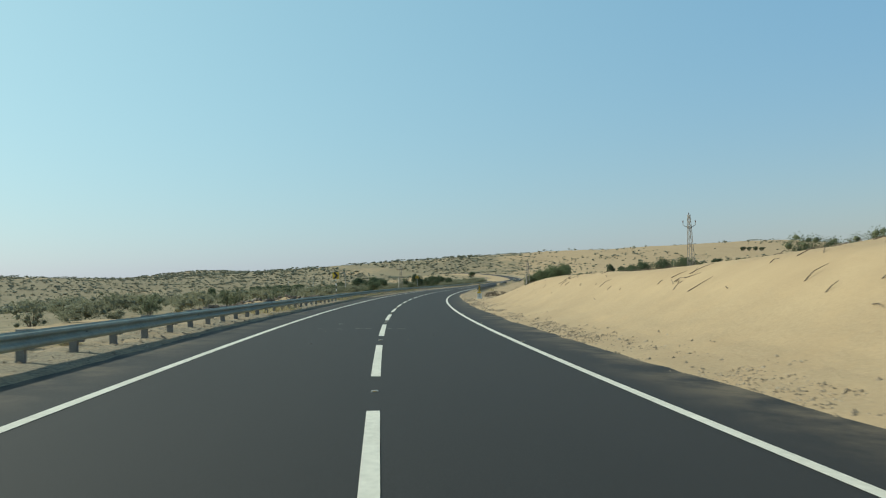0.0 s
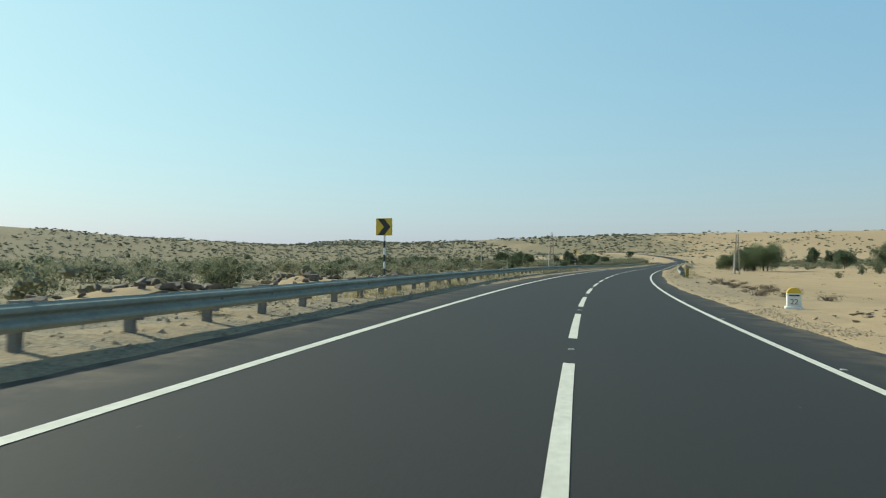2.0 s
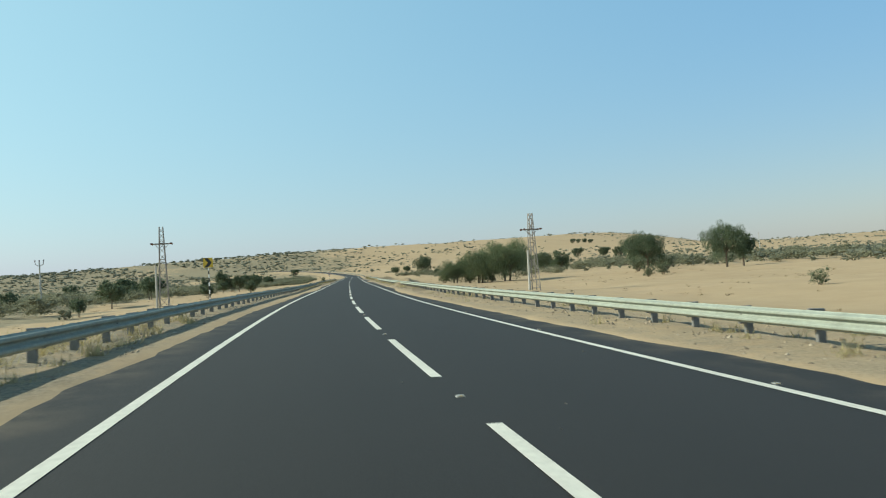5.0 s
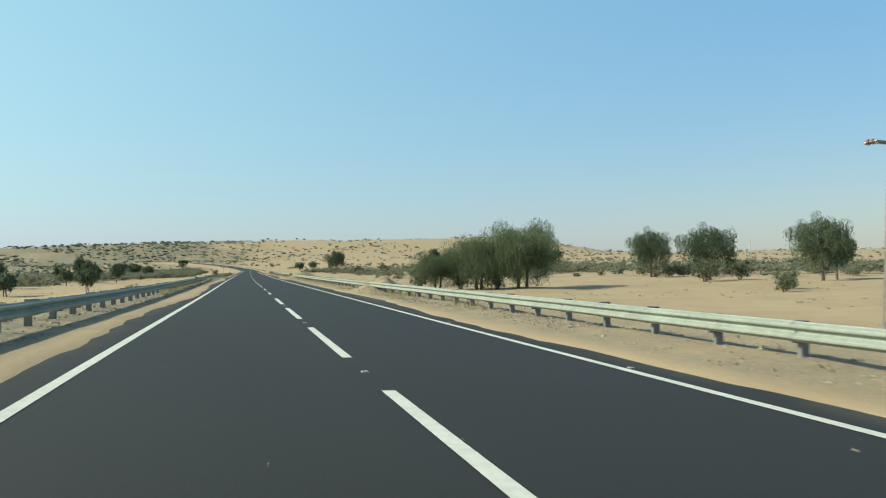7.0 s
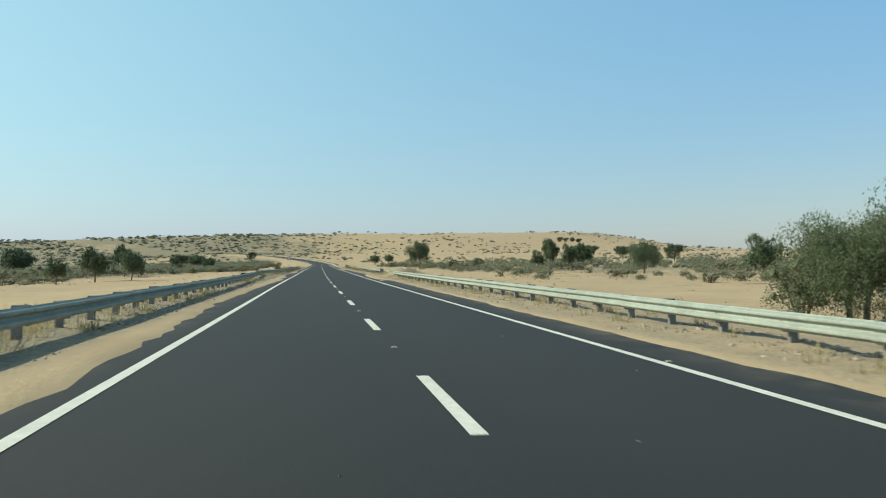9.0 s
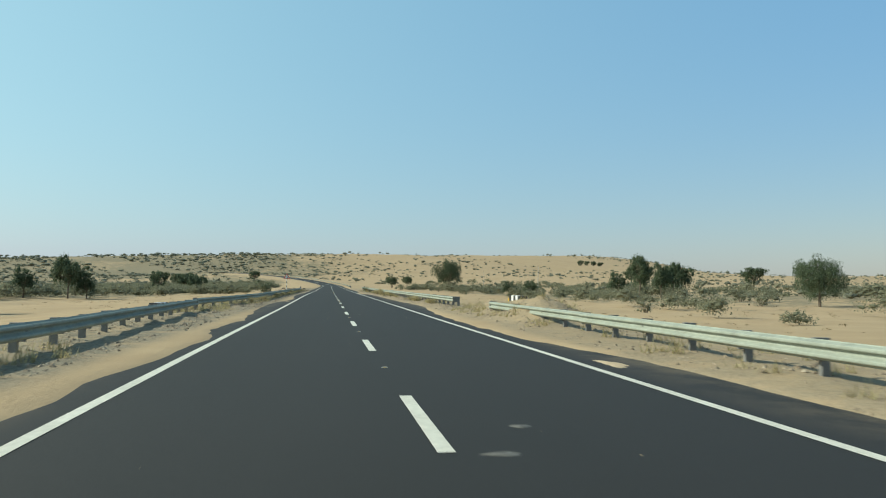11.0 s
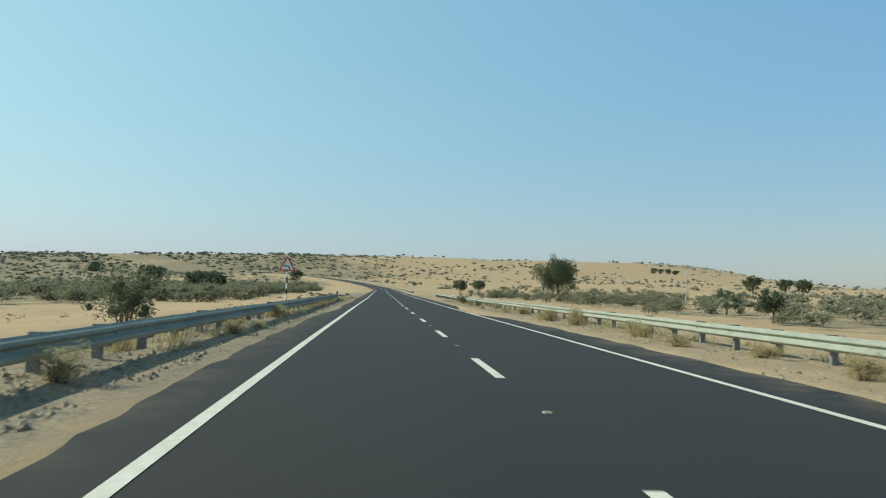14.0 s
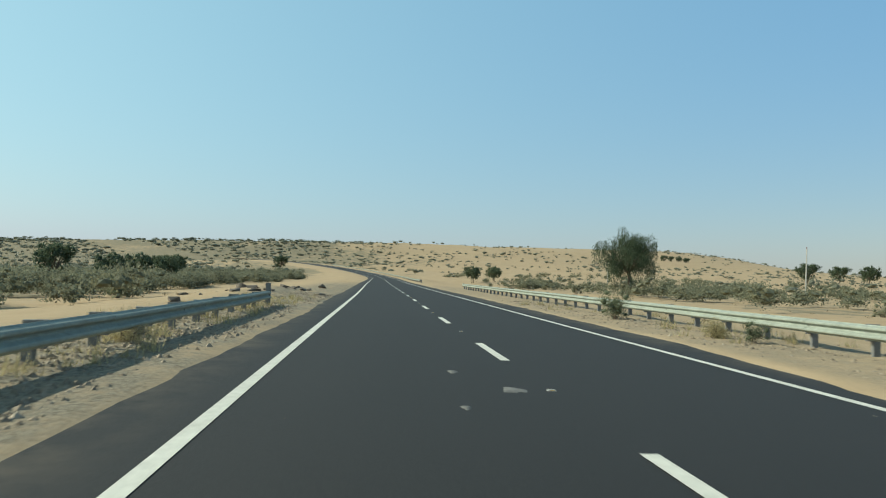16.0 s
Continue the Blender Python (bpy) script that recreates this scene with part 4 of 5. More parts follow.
def make_tree(seed, height=7.0, width=7.5, stems=1, lean=0.0, droop=0.6, low=0.22, count=11000, size=0.21, strands=500, mat=None, slim=0.42, hair=0.3):
    """A thorn tree: forked tapered stems and a lumpy, hanging crown."""
    rnd, r = np.random.RandomState(seed), random.Random(seed)
    t = root("tree", Matrix(), "dark green desert tree with a drooping crown on sand", "tree", "trees")
    bm = bmesh.new()
    centres, radii = [], []
    for k in range(stems):
        bx = (k - (stems - 1) / 2) * 0.35 * width / 7 * 2
        fork = height * r.uniform(0.26, 0.36)
        f = Vector((bx + lean + r.uniform(-0.3, 0.3), r.uniform(-0.2, 0.2), fork))
        tube(bm, ((bx, 0, -0.4), (bx + 0.05, 0.03, 0.3), ((bx + f.x) / 2, 0.06, fork * 0.55), f), (0.27, 0.19, 0.165, 0.15), 8)
        for b in range(6):
            a = 2 * math.pi * (b + r.uniform(-0.35, 0.35)) / 6
            reach = width * 0.5 * r.uniform(0.35, 0.72)
            tip = f + Vector((math.cos(a) * reach, math.sin(a) * reach, height * r.uniform(0.2, 0.46)))
            mid = f.lerp(tip, 0.5) + Vector((0, 0, 0.18 * height * r.uniform(0.2, 0.7)))
            tube(bm, (f, mid, tip), (0.11, 0.07, 0.03), 6)
            centres.append(tip)
            radii.append(width * r.uniform(0.13, 0.21))
            for q in range(4):
                c = tip + Vector((r.uniform(-1, 1) * width * 0.2, r.uniform(-1, 1) * width * 0.2, r.uniform(-0.35, 0.22) * height * 0.5))
                c.z = max(c.z, height * low)
                tube(bm, (mid.lerp(tip, 0.6), c), (0.04, 0.012), 4)
                centres.append(c)
                radii.append(width * r.uniform(0.07, 0.14))
        for q in range(5):
            c = f + Vector((r.uniform(-0.22, 0.22) * width, r.uniform(-0.22, 0.22) * width, height * r.uniform(0.3, 0.52)))
            centres.append(c)
            radii.append(width * r.uniform(0.10, 0.17))
    for q in range(34):
        d = Vector((r.gauss(0, 1), r.gauss(0, 1), r.gauss(0, 1))).normalized() * (0.45 + 0.55 * r.random() ** 0.5)
        zc = height * (low + 1) / 2
        c = Vector((d.x * width * 0.42 + lean, d.y * width * 0.42, zc + d.z * height * (1 - low) / 2 * 0.8 + 0.0))
        tube(bm, (Vector((lean, 0, height * 0.32)).lerp(c, 0.25), Vector((lean, 0, height * 0.35)).lerp(c, 0.65) + Vector((0, 0, 0.3)), c), (0.05, 0.03, 0.01), 4)
        centres.append(c)
        radii.append(width * r.uniform(0.075, 0.135))
    top = max(c[2] + rr * 0.8 for c, rr in zip(centres, radii))
    k = height / top
    centres = [(c[0], c[1], c[2] * k) for c in centres]
    part("trunk", bm, BARK, t, "brown forked trunk and branches")
    leaves = leaf_cloud(centres, radii, count, size, rnd, droop, slim)
    # hanging sprays under the crown
    low_c = [(c[0], c[1], c[2] - rr * 0.9) for c, rr in zip(centres, radii)]
    leaves = np.concatenate([leaves, leaf_cloud(low_c, [rr * 0.7 for rr in radii], int(count * 0.25), size, rnd, 1.6, min(slim, 0.3), 0.2)])
    if strands:
        tops = leaf_cloud(centres, radii, strands, size, rnd, 0, shell=0.9)[::4]
        chain = []
        length = rnd.uniform(0.3, 1.3 if low < 0.1 else 0.9, strands)
        for k in range(9):
            p = tops + np.stack([rnd.normal(0, 0.05, strands), rnd.normal(0, 0.05, strands), -length * k / 9], -1)
            a = np.stack([rnd.normal(0, 0.35, strands), rnd.normal(0, 0.35, strands), -np.ones(strands)], -1) * size * 0.95
            b = np.cross(a, rnd.normal(size=(strands, 3))) * hair
            chain.append(np.stack([p, p + a * 0.5 + b, p + a, p + a * 0.5 - b], 1).reshape(-1, 3))
        leaves = np.concatenate([leaves, *chain])
    leaves[:, 2] = np.maximum(leaves[:, 2], height * low * 0.75)
    if mat:
        me = quad_mesh("crown", sprays(leaves), mat, 3)
    else:
        heart = cores([c for c in centres if c[2] > height * (low + 0.12)], [rr * 0.42 for c, rr in zip(centres, radii) if c[2] > height * (low + 0.12)], rnd)
        me = quad_mesh("crown", np.concatenate([sprays(leaves), heart]), LEAF, 3)
    crown = new("crown", me)
    crown.parent = t
    crown["label"] = "lumpy dark green hanging foliage"
    return t


def make_shrub(seed, height=1.8, width=2.6, count=900, size=0.2, mat=None, name="desert_shrub", label="grey-green thorny desert shrub on sand", cat="shrub", group="desert shrubs", slim=0.35, full=True):
    rnd, r = np.random.RandomState(seed), random.Random(seed)
    t = root(name, Matrix(), label, cat, group)
    bm = bmesh.new()
    centres, radii = [], []
    for b in range(9):
        a = 2 * math.pi * (b + r.uniform(-0.4, 0.4)) / 9
        reach = width * 0.5 * r.uniform(0.2, 0.75)
        tip = Vector((math.cos(a) * reach, math.sin(a) * reach, height * r.uniform(0.45, 0.86)))
        tube(bm, ((0.08 * math.cos(a), 0.08 * math.sin(a), -0.2), tip * 0.5 + Vector((0, 0, 0.1)), tip), (0.035, 0.022, 0.008), 4)
        centres += [tip, tip * 0.62, Vector((tip.x * 1.05, tip.y * 1.05, height * r.uniform(0.16, 0.3)))]
        radii += [width * r.uniform(0.12, 0.2), width * r.uniform(0.12, 0.2), width * r.uniform(0.10, 0.16)]
    part("branchwork", bm, BARK, t, "thin brown branchwork")
    leaves = sprays(leaf_cloud(centres, radii, count, size, rnd, 0.0, slim, 0.45))
    if full:
        leaves = np.concatenate([leaves, cores(centres[::2], [rr * 0.4 for rr in radii[::2]], rnd)])
    leaves[:, 2] = np.maximum(leaves[:, 2], 0.02)
    f = new("foliage", quad_mesh("foliage", leaves, mat or SHRUB_LEAF, 3))
    f.parent = t
    return t


TREES = [make_tree(11, 7.0, 7.5, low=0.24, count=6000, strands=350), make_tree(12, 7.0, 6.5, lean=0.4, low=0.2, count=5500, strands=300),
         make_tree(13, 7.0, 9.5, 2, droop=1.3, low=0.03, count=30000, size=0.16, strands=2800, mat=WILLOWY_LEAF, slim=0.26, hair=0.13), make_tree(14, 7.0, 6.0, low=0.24, count=5000, strands=200),
         make_tree(15, 7.0, 9.0, 2, low=0.2, count=7000, strands=400), make_tree(16, 7.0, 7.0, low=0.07, droop=1.2, count=15000, size=0.19, strands=1300, mat=LEAF, slim=0.2, hair=0.14),
         make_tree(17, 7.0, 7.5, low=0.1, count=2200, size=0.42, strands=0), make_tree(18, 7.0, 8.5, 2, low=0.1, count=2400, size=0.42, strands=0)]
# x, y, height, width, kind
TREE_PLAN = [(24.8, 219.4, 6.8, 9.0, 2), (20.9, 220.6, 5.6, 8.4, 2), (17.2, 221.8, 3.9, 5.6, 2), (-14.5, 231.5, 2.4, 2.2, 3), (-28.5, 207, 3.9, 4.2, 0), (-33.6, 246.3, 4.4, 4.4, 4), (-41.4, 209.7, 2.8, 2.7, 1), (-23.8, 181.6, 1.9, 1.6, 3), (-21.1, 230.5, 2.5, 2.6, 3), (-58, 226, 3.4, 3.0, 0), (-66, 241, 3.8, 4.2, 4), (-52, 262, 4.2, 3.6, 1), (-76, 214, 3.2, 3.4, 3), (-70, 268, 4.4, 4.6, 4), (-98, 236, 3.8, 4.0, 0), (-47, 186, 2.6, 2.8, 3), (35.8, 371, 3.0, 3.4, 3), (-24, 290, 4.4, 4.2, 0), (-20.5, 292, 3.6, 3.2, 1), (-27.5, 288, 3.2, 3.2, 3), (62.5, 256.3, 8.4, 7.4, 5), (50.5, 226, 6.8, 7.0, 5), (62, 221.5, 8.0, 7.4, 5), (66.5, 224, 6.2, 5.5, 3),
             (41.6, 460, 10.3, 9.8, 5), (57.8, 365.2, 8.0, 5.2, 1), (69.4, 373.5, 7.4, 6.4, 4), (64.5, 370, 7.0, 5.0, 3), (59.0, 377, 5.2, 5.0, 3), (61.6, 324, 6.8, 7.2, 5),
             (140, 453.7, 7.2, 8.5, 4), (175, 617, 8.5, 9.5, 0), (188, 600, 8.0, 8.0, 1), (205, 640, 7.5, 9.0, 4), (51.3, 408, 3.9, 4.6, 3), (38, 584, 6.0, 6.5, 1), (46, 590, 5.5, 6.0, 3), 
             (51.2, 274.7, 5.6, 6.2, 3),
             (-163, 398, 10.0, 7.0, 0), (-142, 431, 9.0, 9.0, 1), (-61.3, 331, 7.0, 8.4, 4), (-57, 326, 4.5, 5.0, 3), (-64.6, 381, 7.4, 8.0, 1), (-41.8, 382, 8.2, 6.8, 0), (-39.0, 383, 5.2, 3.8, 3), (-46.8, 376, 5.4, 4.8, 3),
             (-63.5, 376.6, 7.0, 8.0, 4), (-53.7, 584, 7.0, 8.0, 1), (-60, 590, 6.5, 8.0, 4), (-44.7, 473, 6.8, 6.6, 0), (-44, 514.5, 6.2, 7.0, 1), (-38.5, 516, 5.6, 5.5, 3), (-32.4, 462, 5.0, 5.4, 3), (-47, 546, 6.4, 6.4, 0), (-32, 673, 6.5, 8.0, 4), (-92, 310, 6.0, 7.0, 1), (-108, 355, 7.0, 8.0, 4), (-88, 272, 5.0, 6.0, 3),
             (362, 1172, 9, 10, 0), (372, 1174, 8, 9, 4), (381, 1172, 9, 9, 1), (391, 1173, 8, 10, 0), (-60, 1500, 10, 11, 4)]
tr = random.Random(8)
for x, y, h, w, k in TREE_PLAN:
    if k != 5 and (y > 425 or abs(x) > 86 or h < 3.0 or (x < -45 and y < 275)):
        k = 6 + k % 2
    base = TREES[k]
    w0 = (7.5, 6.5, 9.5, 6.0, 9.0, 7.0, 7.5, 8.5)[k] * 1.12
    copy_thing(base, on_ground(x, y, tr.uniform(-0.6, 0.6), (w / w0, w / w0, h / 7.0), 1.4 if y > 1100 else 0.05))
for t in TREES:
    for c in (*t.children_recursive, t):
        bpy.data.objects.remove(c)

SHRUBS = [make_shrub(31, 2.0, 3.0, 900, 0.12), make_shrub(32, 1.8, 3.4, 900, 0.12), make_shrub(33, 2.5, 3.0, 900, 0.12), make_shrub(34, 1.4, 2.6, 900, 0.10)]
DARK_SHRUB = make_shrub(36, 2.2, 2.8, 2600, 0.12, BUSH_LEAF, "green_bush", "dense green bush beside the road", "bush", "green bushes")
DRY_SHRUB = make_shrub(37, 0.8, 1.5, 1800, 0.14, DRY, "dry_bush", "straw-coloured dry grass bush at the rail", "bush", "dry bushes", 0.09, False)

DEAD_SHRUB = make_shrub(38, 0.8, 1.5, 500, 0.24, BARK, "brushwood", "dark leafless brushwood heap on the sandy verge", "brushwood", "brushwood heaps", 0.06, False)


placed = 0
sr = random.Random(77)
while placed < 110:
    s_, o_ = sr.uniform(45, 560), sr.choice((-1, -1, 1)) * (13 + 90 * sr.random() ** 1.3)
    if sr.random() > float(belt(s_, o_)) * (0.35 + 0.65 * float(vnoise(np.array([s_ / 14]), np.array([o_ / 14]), 3)[0])):
        continue
    x, y, _ = road_at(s_, o_)
    if any((x - q[0]) ** 2 + (y - q[1]) ** 2 < 4 for q in TREE_PLAN):
        continue
    k = sr.uniform(0.65, 1.45)
    copy_thing(sr.choice(SHRUBS), on_ground(x, y, sr.uniform(0, 6.28), (k, k, k * sr.uniform(0.75, 1.1)), 0.05))
    placed += 1
# single bushes
for x, y, k in ((-4.9, 331.8, 0.8), (19.4, 221.6, 1.0), (15.6, 222.4, 1.1), (22.4, 219.6, 0.9), (-15.5, 137, 0.85), (-17, 80, 1.0), (-21, 87, 1.1), (-25, 76, 1.2), (-19.5, 98, 1.0), (31.3, 50.4, 0.95), (32.7, 50.8, 0.9), (34.3, 51.2, 0.85), (35.4, 51.0, 1.0), (36.5, 51.4, 1.0), (38.2, 52, 1.05),
                (10.5, 381.5, 0.5), (10.6, 373, 0.26), (44, 207, 0.95), (40, 203, 0.8), (47, 222, 1.3), (53, 224, 1.2), (-6.9, 201, 0.3), (26, 150, 0.5), (58, 248, 0.6), (-13, 404, 0.7), (47, 404, 0.8), (55, 411, 0.7)):
    copy_thing(DARK_SHRUB, on_ground(x, y, sr.uniform(0, 6.28), k, 0.05))
for i in range(26):
    x, y, _ = road_at(sr.uniform(100, 270), -sr.uniform(27, 80))
    k = sr.uniform(0.9, 1.5)
    copy_thing(DARK_SHRUB, on_ground(float(x), float(y), sr.uniform(0, 6.28), k, 0.05))
for s_, o_, k, q in ((347, 6.1, 0.75, 0.7), (341.8, 6.1, 0.9, 1.0), (354.7, 6.5, 0.8, 0.6), (336.1, 6.4, 0.7, 0.6), (367.5, 7.1, 0.7, 0.7), (345.5, 5.9, 0.9, 0.75), (356.0, 6.9, 0.9, 0.6), (374, 5.9, 0.6, 0.6),
                     (300.3, -5.5, 0.7, 0.6), (296, -6.0, 0.5, 0.5), (315, -5.7, 0.8, 0.6), (322, -5.5, 0.6, 0.6), (331, -5.3, 0.7, 0.5), (340, -5.6, 0.9, 0.7)):
    x, y, _ = road_at(s_, o_)
    copy_thing(DRY_SHRUB, on_ground(float(x), float(y), sr.uniform(0, 6.28), (k, k, q), 0.03))
for i in range(26):
    x, y, _ = road_at(sr.uniform(80, 116), sr.uniform(7.8, 10.5))
    k = sr.uniform(0.3, 0.75)
    copy_thing(DEAD_SHRUB, on_ground(float(x), float(y), sr.uniform(0, 6.28), (k * 1.4, k * 1.4, k * 0.6), 0.03))
for i in range(30):
    side = 1 if i < 18 else -1
    s_ = sr.uniform(292, 375) if side > 0 else sr.uniform(300, 380)
    o_ = side * (sr.uniform(5.6, 6.5) if side > 0 else sr.uniform(5.0, 6.6))
    x, y, _ = road_at(s_, o_)
    k = sr.uniform(0.35, 0.85)
    copy_thing(DRY_SHRUB, on_ground(float(x), float(y), sr.uniform(0, 6.28), (k, k, k * sr.uniform(0.5, 0.9)), 0.03))
for i in range(26):
    x, y, _ = road_at(sr.uniform(10, 130), sr.uniform(-9.5, -6.1))
    k = sr.uniform(0.3, 0.7)
    copy_thing(DRY_SHRUB, on_ground(float(x), float(y), sr.uniform(0, 6.28), (k, k, k * 0.6), 0.03))
for t in (*SHRUBS, DARK_SHRUB, DRY_SHRUB, DEAD_SHRUB):
    for c in (*t.children_recursive, t):
        bpy.data.objects.remove(c)


# ---- scrub belts beside the road: too many to count ----
def scrub(name, x, y, w, h, lobes, q, leaf, rnd, mat, label, core=0.74):
    """One mesh of many low rounded shrubs, each of some dense lobes with q leaf sprays round them."""
    m = len(x)
    base = np.stack([x, y, ground_z(x, y) - 0.05], -1)
    size = np.stack([w, w, h], -1)
    ang, rad = rnd.uniform(0, 6.283, (m, lobes)), 0.34 * rnd.random((m, lobes)) ** 0.6
    r = rnd.uniform(0.17, 0.30, (m, lobes)) * (1.35 if lobes < 3 else 1.0)
    c = np.stack([rad * np.cos(ang), rad * np.sin(ang), 0.62 - 0.9 * rad + rnd.uniform(-0.12, 0.12, (m, lobes))], -1)
    pick = rnd.randint(0, lobes, (m, q))
    d = rnd.normal(size=(m, q, 3))
    d /= np.linalg.norm(d, axis=2, keepdims=True)
    rows = np.arange(m)[:, None]
    o = c[rows, pick] + d * r[rows, pick][..., None] * (0.8 * core + 0.1 + (1.15 - 0.8 * core) * rnd.random((m, q, 1)) ** 0.7)
    o[..., 2] = np.abs(o[..., 2]) + 0.02
    p = base[:, None, :] + o * size[:, None, :]
    u = rnd.normal(size=(m, q, 3)) + d * 0.7 + [0, 0, 0.3]
    u /= np.linalg.norm(u, axis=2, keepdims=True)
    v = np.cross(u, rnd.normal(size=(m, q, 3)))
    v /= np.linalg.norm(v, axis=2, keepdims=True)
    sz = leaf * (0.6 + 0.8 * rnd.random((m, q, 1))) * np.minimum(np.sqrt(w / 2.5), 1.1)[:, None, None]
    tris = np.stack([p - u * sz, p + u * sz * 0.7 + v * sz * 0.5, p + u * sz * 0.7 - v * sz * 0.5], 2).reshape(-1, 3)
    if core:
        g = c[:, :, None] + ICO_V * (r[..., None, None] * (core + rnd.uniform(-0.12, 0.12, (m, lobes, 12, 1))))
        g[..., 2] = np.maximum(g[..., 2], 0.0)
        g = base[:, None, None] + g * size[:, None, None]
        tris = np.concatenate([g[:, :, ICO_F].reshape(-1, 3), tris])
    tagged(new(name, quad_mesh(name, tris, mat, 3)), label, "scrub", kind="stuff")


def near_scrub():
    rnd = np.random.RandomState(23)
    n = 5600
    s_ = rnd.uniform(45, 640, n)
    o_ = np.where(rnd.random(n) < 0.6, -1, 1) * (14 + 105 * rnd.random(n) ** 1.15)
    west = (o_ < 0) & (s_ > 190) & (o_ > -75)
    keep = rnd.random(n) < belt(s_, o_) * np.clip(3.4 * (fbm(s_ / 16, o_ / 11, 29, 3) - 0.36), 0.03, 0.85) * np.where((o_ > 0) & (s_ > 262), np.where(o_ > 45, 0.85, 0.65), np.where(west, 1.9, 0.85))
    P = road_at(s_[keep], o_[keep])
    w = 1.5 + 3.4 * rnd.random(len(P)) ** 1.4 + np.where(west[keep], 0.9, 0.0)
    h = np.minimum(w * rnd.uniform(0.5, 0.8, len(P)), 2.9)
    front = np.abs(o_[keep]) < 50
    scrub("scrub_belt", P[front, 0], P[front, 1], w[front], h[front], 7, 620, 0.088, rnd, SHRUB_LEAF, "thick belt of grey-green thorn scrub on sand", 0.34)
    back = ~front
    scrub("scrub_flat", P[back, 0], P[back, 1], w[back] * 1.1, h[back] * 1.1, 4, 120, 0.18, rnd, SHRUB_LEAF, "thorn scrub spreading over the sand flats", 0.4)


near_scrub()


def thickets():
    """Dense rounded bushes that edge the sand flats on both sides further on."""
    rnd = np.random.RandomState(57)
    n = 1050
    west = rnd.random(n) < 0.48
    s_ = np.where(west, rnd.uniform(345, 560, n), rnd.uniform(230, 520, n))
    edge = np.where(west, np.interp(s_, [345, 380, 390, 395, 430, 470], [50, 46, 22, 15, 24, 23]), np.interp(s_, [230, 385, 395, 420, 520], [66, 62, 31, 40, 24]))
    reach = rnd.random(n) ** 1.5
    o_ = np.where(west, -(edge + 36 * reach), edge + 58 * reach)
    keep = fbm(s_ / 13, o_ / 9, 47, 3) > np.where(west, 0.46, 0.51)
    P, k = road_at(s_[keep], o_[keep]), west[keep]
    w = np.where(k, 2.4 + 2.6 * rnd.random(len(P)), 3.0 + 3.6 * rnd.random(len(P)))
    h = w * rnd.uniform(0.45, 0.62, len(P))
    scrub("scrub_thicket", P[:, 0], P[:, 1], w, h, 6, 440, 0.12, rnd, SHRUB_LEAF, "rounded olive-grey bushes along the edge of the sand", 0.36)


thickets()


# ---- far scrub: too many to count ----
def far_scrub():
    rnd = np.random.RandomState(91)
    n = 62000
    y = 60 + 1750 * rnd.random(n) ** 1.2
    x = rnd.uniform(-1, 1, n) * (150 + 0.8 * y)
    s_, o_ = road_coords(x, y)
    a = np.abs(o_)
    dens = cover(x, y, s_, o_) * np.where(y > 600, 1, smooth(60, 110, a))
    keep = (rnd.random(n) < np.clip(dens * 1.7 - 0.06, 0.14, 0.5) * np.where((x < -50) & (y < 640), 0.7, 1.0)) & (dens > 0.02) & (a > 25)
    x, y = x[keep], y[keep]
    w = (1.3 + 3.4 * rnd.random(len(x)) ** 1.7) * np.where(x < -50, 1.35, 1.0)
    h = np.minimum(w * rnd.uniform(0.4, 0.7, len(x)), 2.6)
    near = (y < 640) & (np.abs(x) < 260)
    scrub("desert_scrub", x[near], y[near], w[near], h[near], 2, 14, 0.26, rnd, FAR_HAZED_LEAF, "grey-green scrub, coloured paler for haze, over the sand flats")
    far = ~near
    grow = 1.4 + 0.9 * smooth(750, 1150, y[far])
    scrub("dune_scrub", x[far], y[far], w[far] * grow, h[far] * grow * 0.8, 1, 10, 0.45, rnd, FAR_HAZED_LEAF, "scattered grey-green scrub, coloured paler for haze, over the far dunes")


far_scrub()


def flat_herbs():
    """Low dry herbs and crumbs of brush on the open sand."""
    rnd = np.random.RandomState(37)
    n = 5200
    s_ = rnd.uniform(60, 430, n)
    o_ = np.where(rnd.random(n) < 0.5, -1, 1) * (8.5 + 46 * rnd.random(n) ** 1.4)
    keep = (fbm(s_ / 9, o_ / 7, 19, 3) > 0.50) & ~((o_ > 0) & (s_ < 80))
    P = road_at(s_[keep], o_[keep])
    w = 0.18 + 0.75 * rnd.random(len(P)) ** 3
    scrub("sand_herbs", P[:, 0], P[:, 1], w, w * rnd.uniform(0.25, 0.5, len(P)), 3, 16, 0.09, rnd, HERB, "low brown dry herbs scattered on open sand", 0)


HERB = leaf_material("dry_herb", (0.13, 0.095, 0.055), (0.30, 0.235, 0.13))
flat_herbs()

# ---- rocks, gravel, twigs ----
SLATE = simple("dark_slate", (0.055, 0.045, 0.036), (0.21, 0.17, 0.13), 0.85, 0, 2.2, 0.5, 0.03, obj=True)
def stone_material():
    m, nt, b = material("loose_stone")
    isl = nt.nodes.new("ShaderNodeNewGeometry").outputs["Random Per Island"]
    c = ramp(nt, isl, [(0.0, (0.11, 0.085, 0.06)), (0.45, (0.25, 0.195, 0.135)), (0.85, (0.34, 0.27, 0.19)), (1.0, (0.46, 0.39, 0.30))])
    c = mix(nt, 0.35, c, ramp(nt, noise_fac(nt, 30, 4), [(0.35, (0.18, 0.135, 0.09)), (0.65, (0.42, 0.345, 0.25))]))
    nt.links.new(c, b.inputs["Base Color"])
    b.inputs["Roughness"].default_value = 0.95
    return m


PALE_STONE = stone_material()


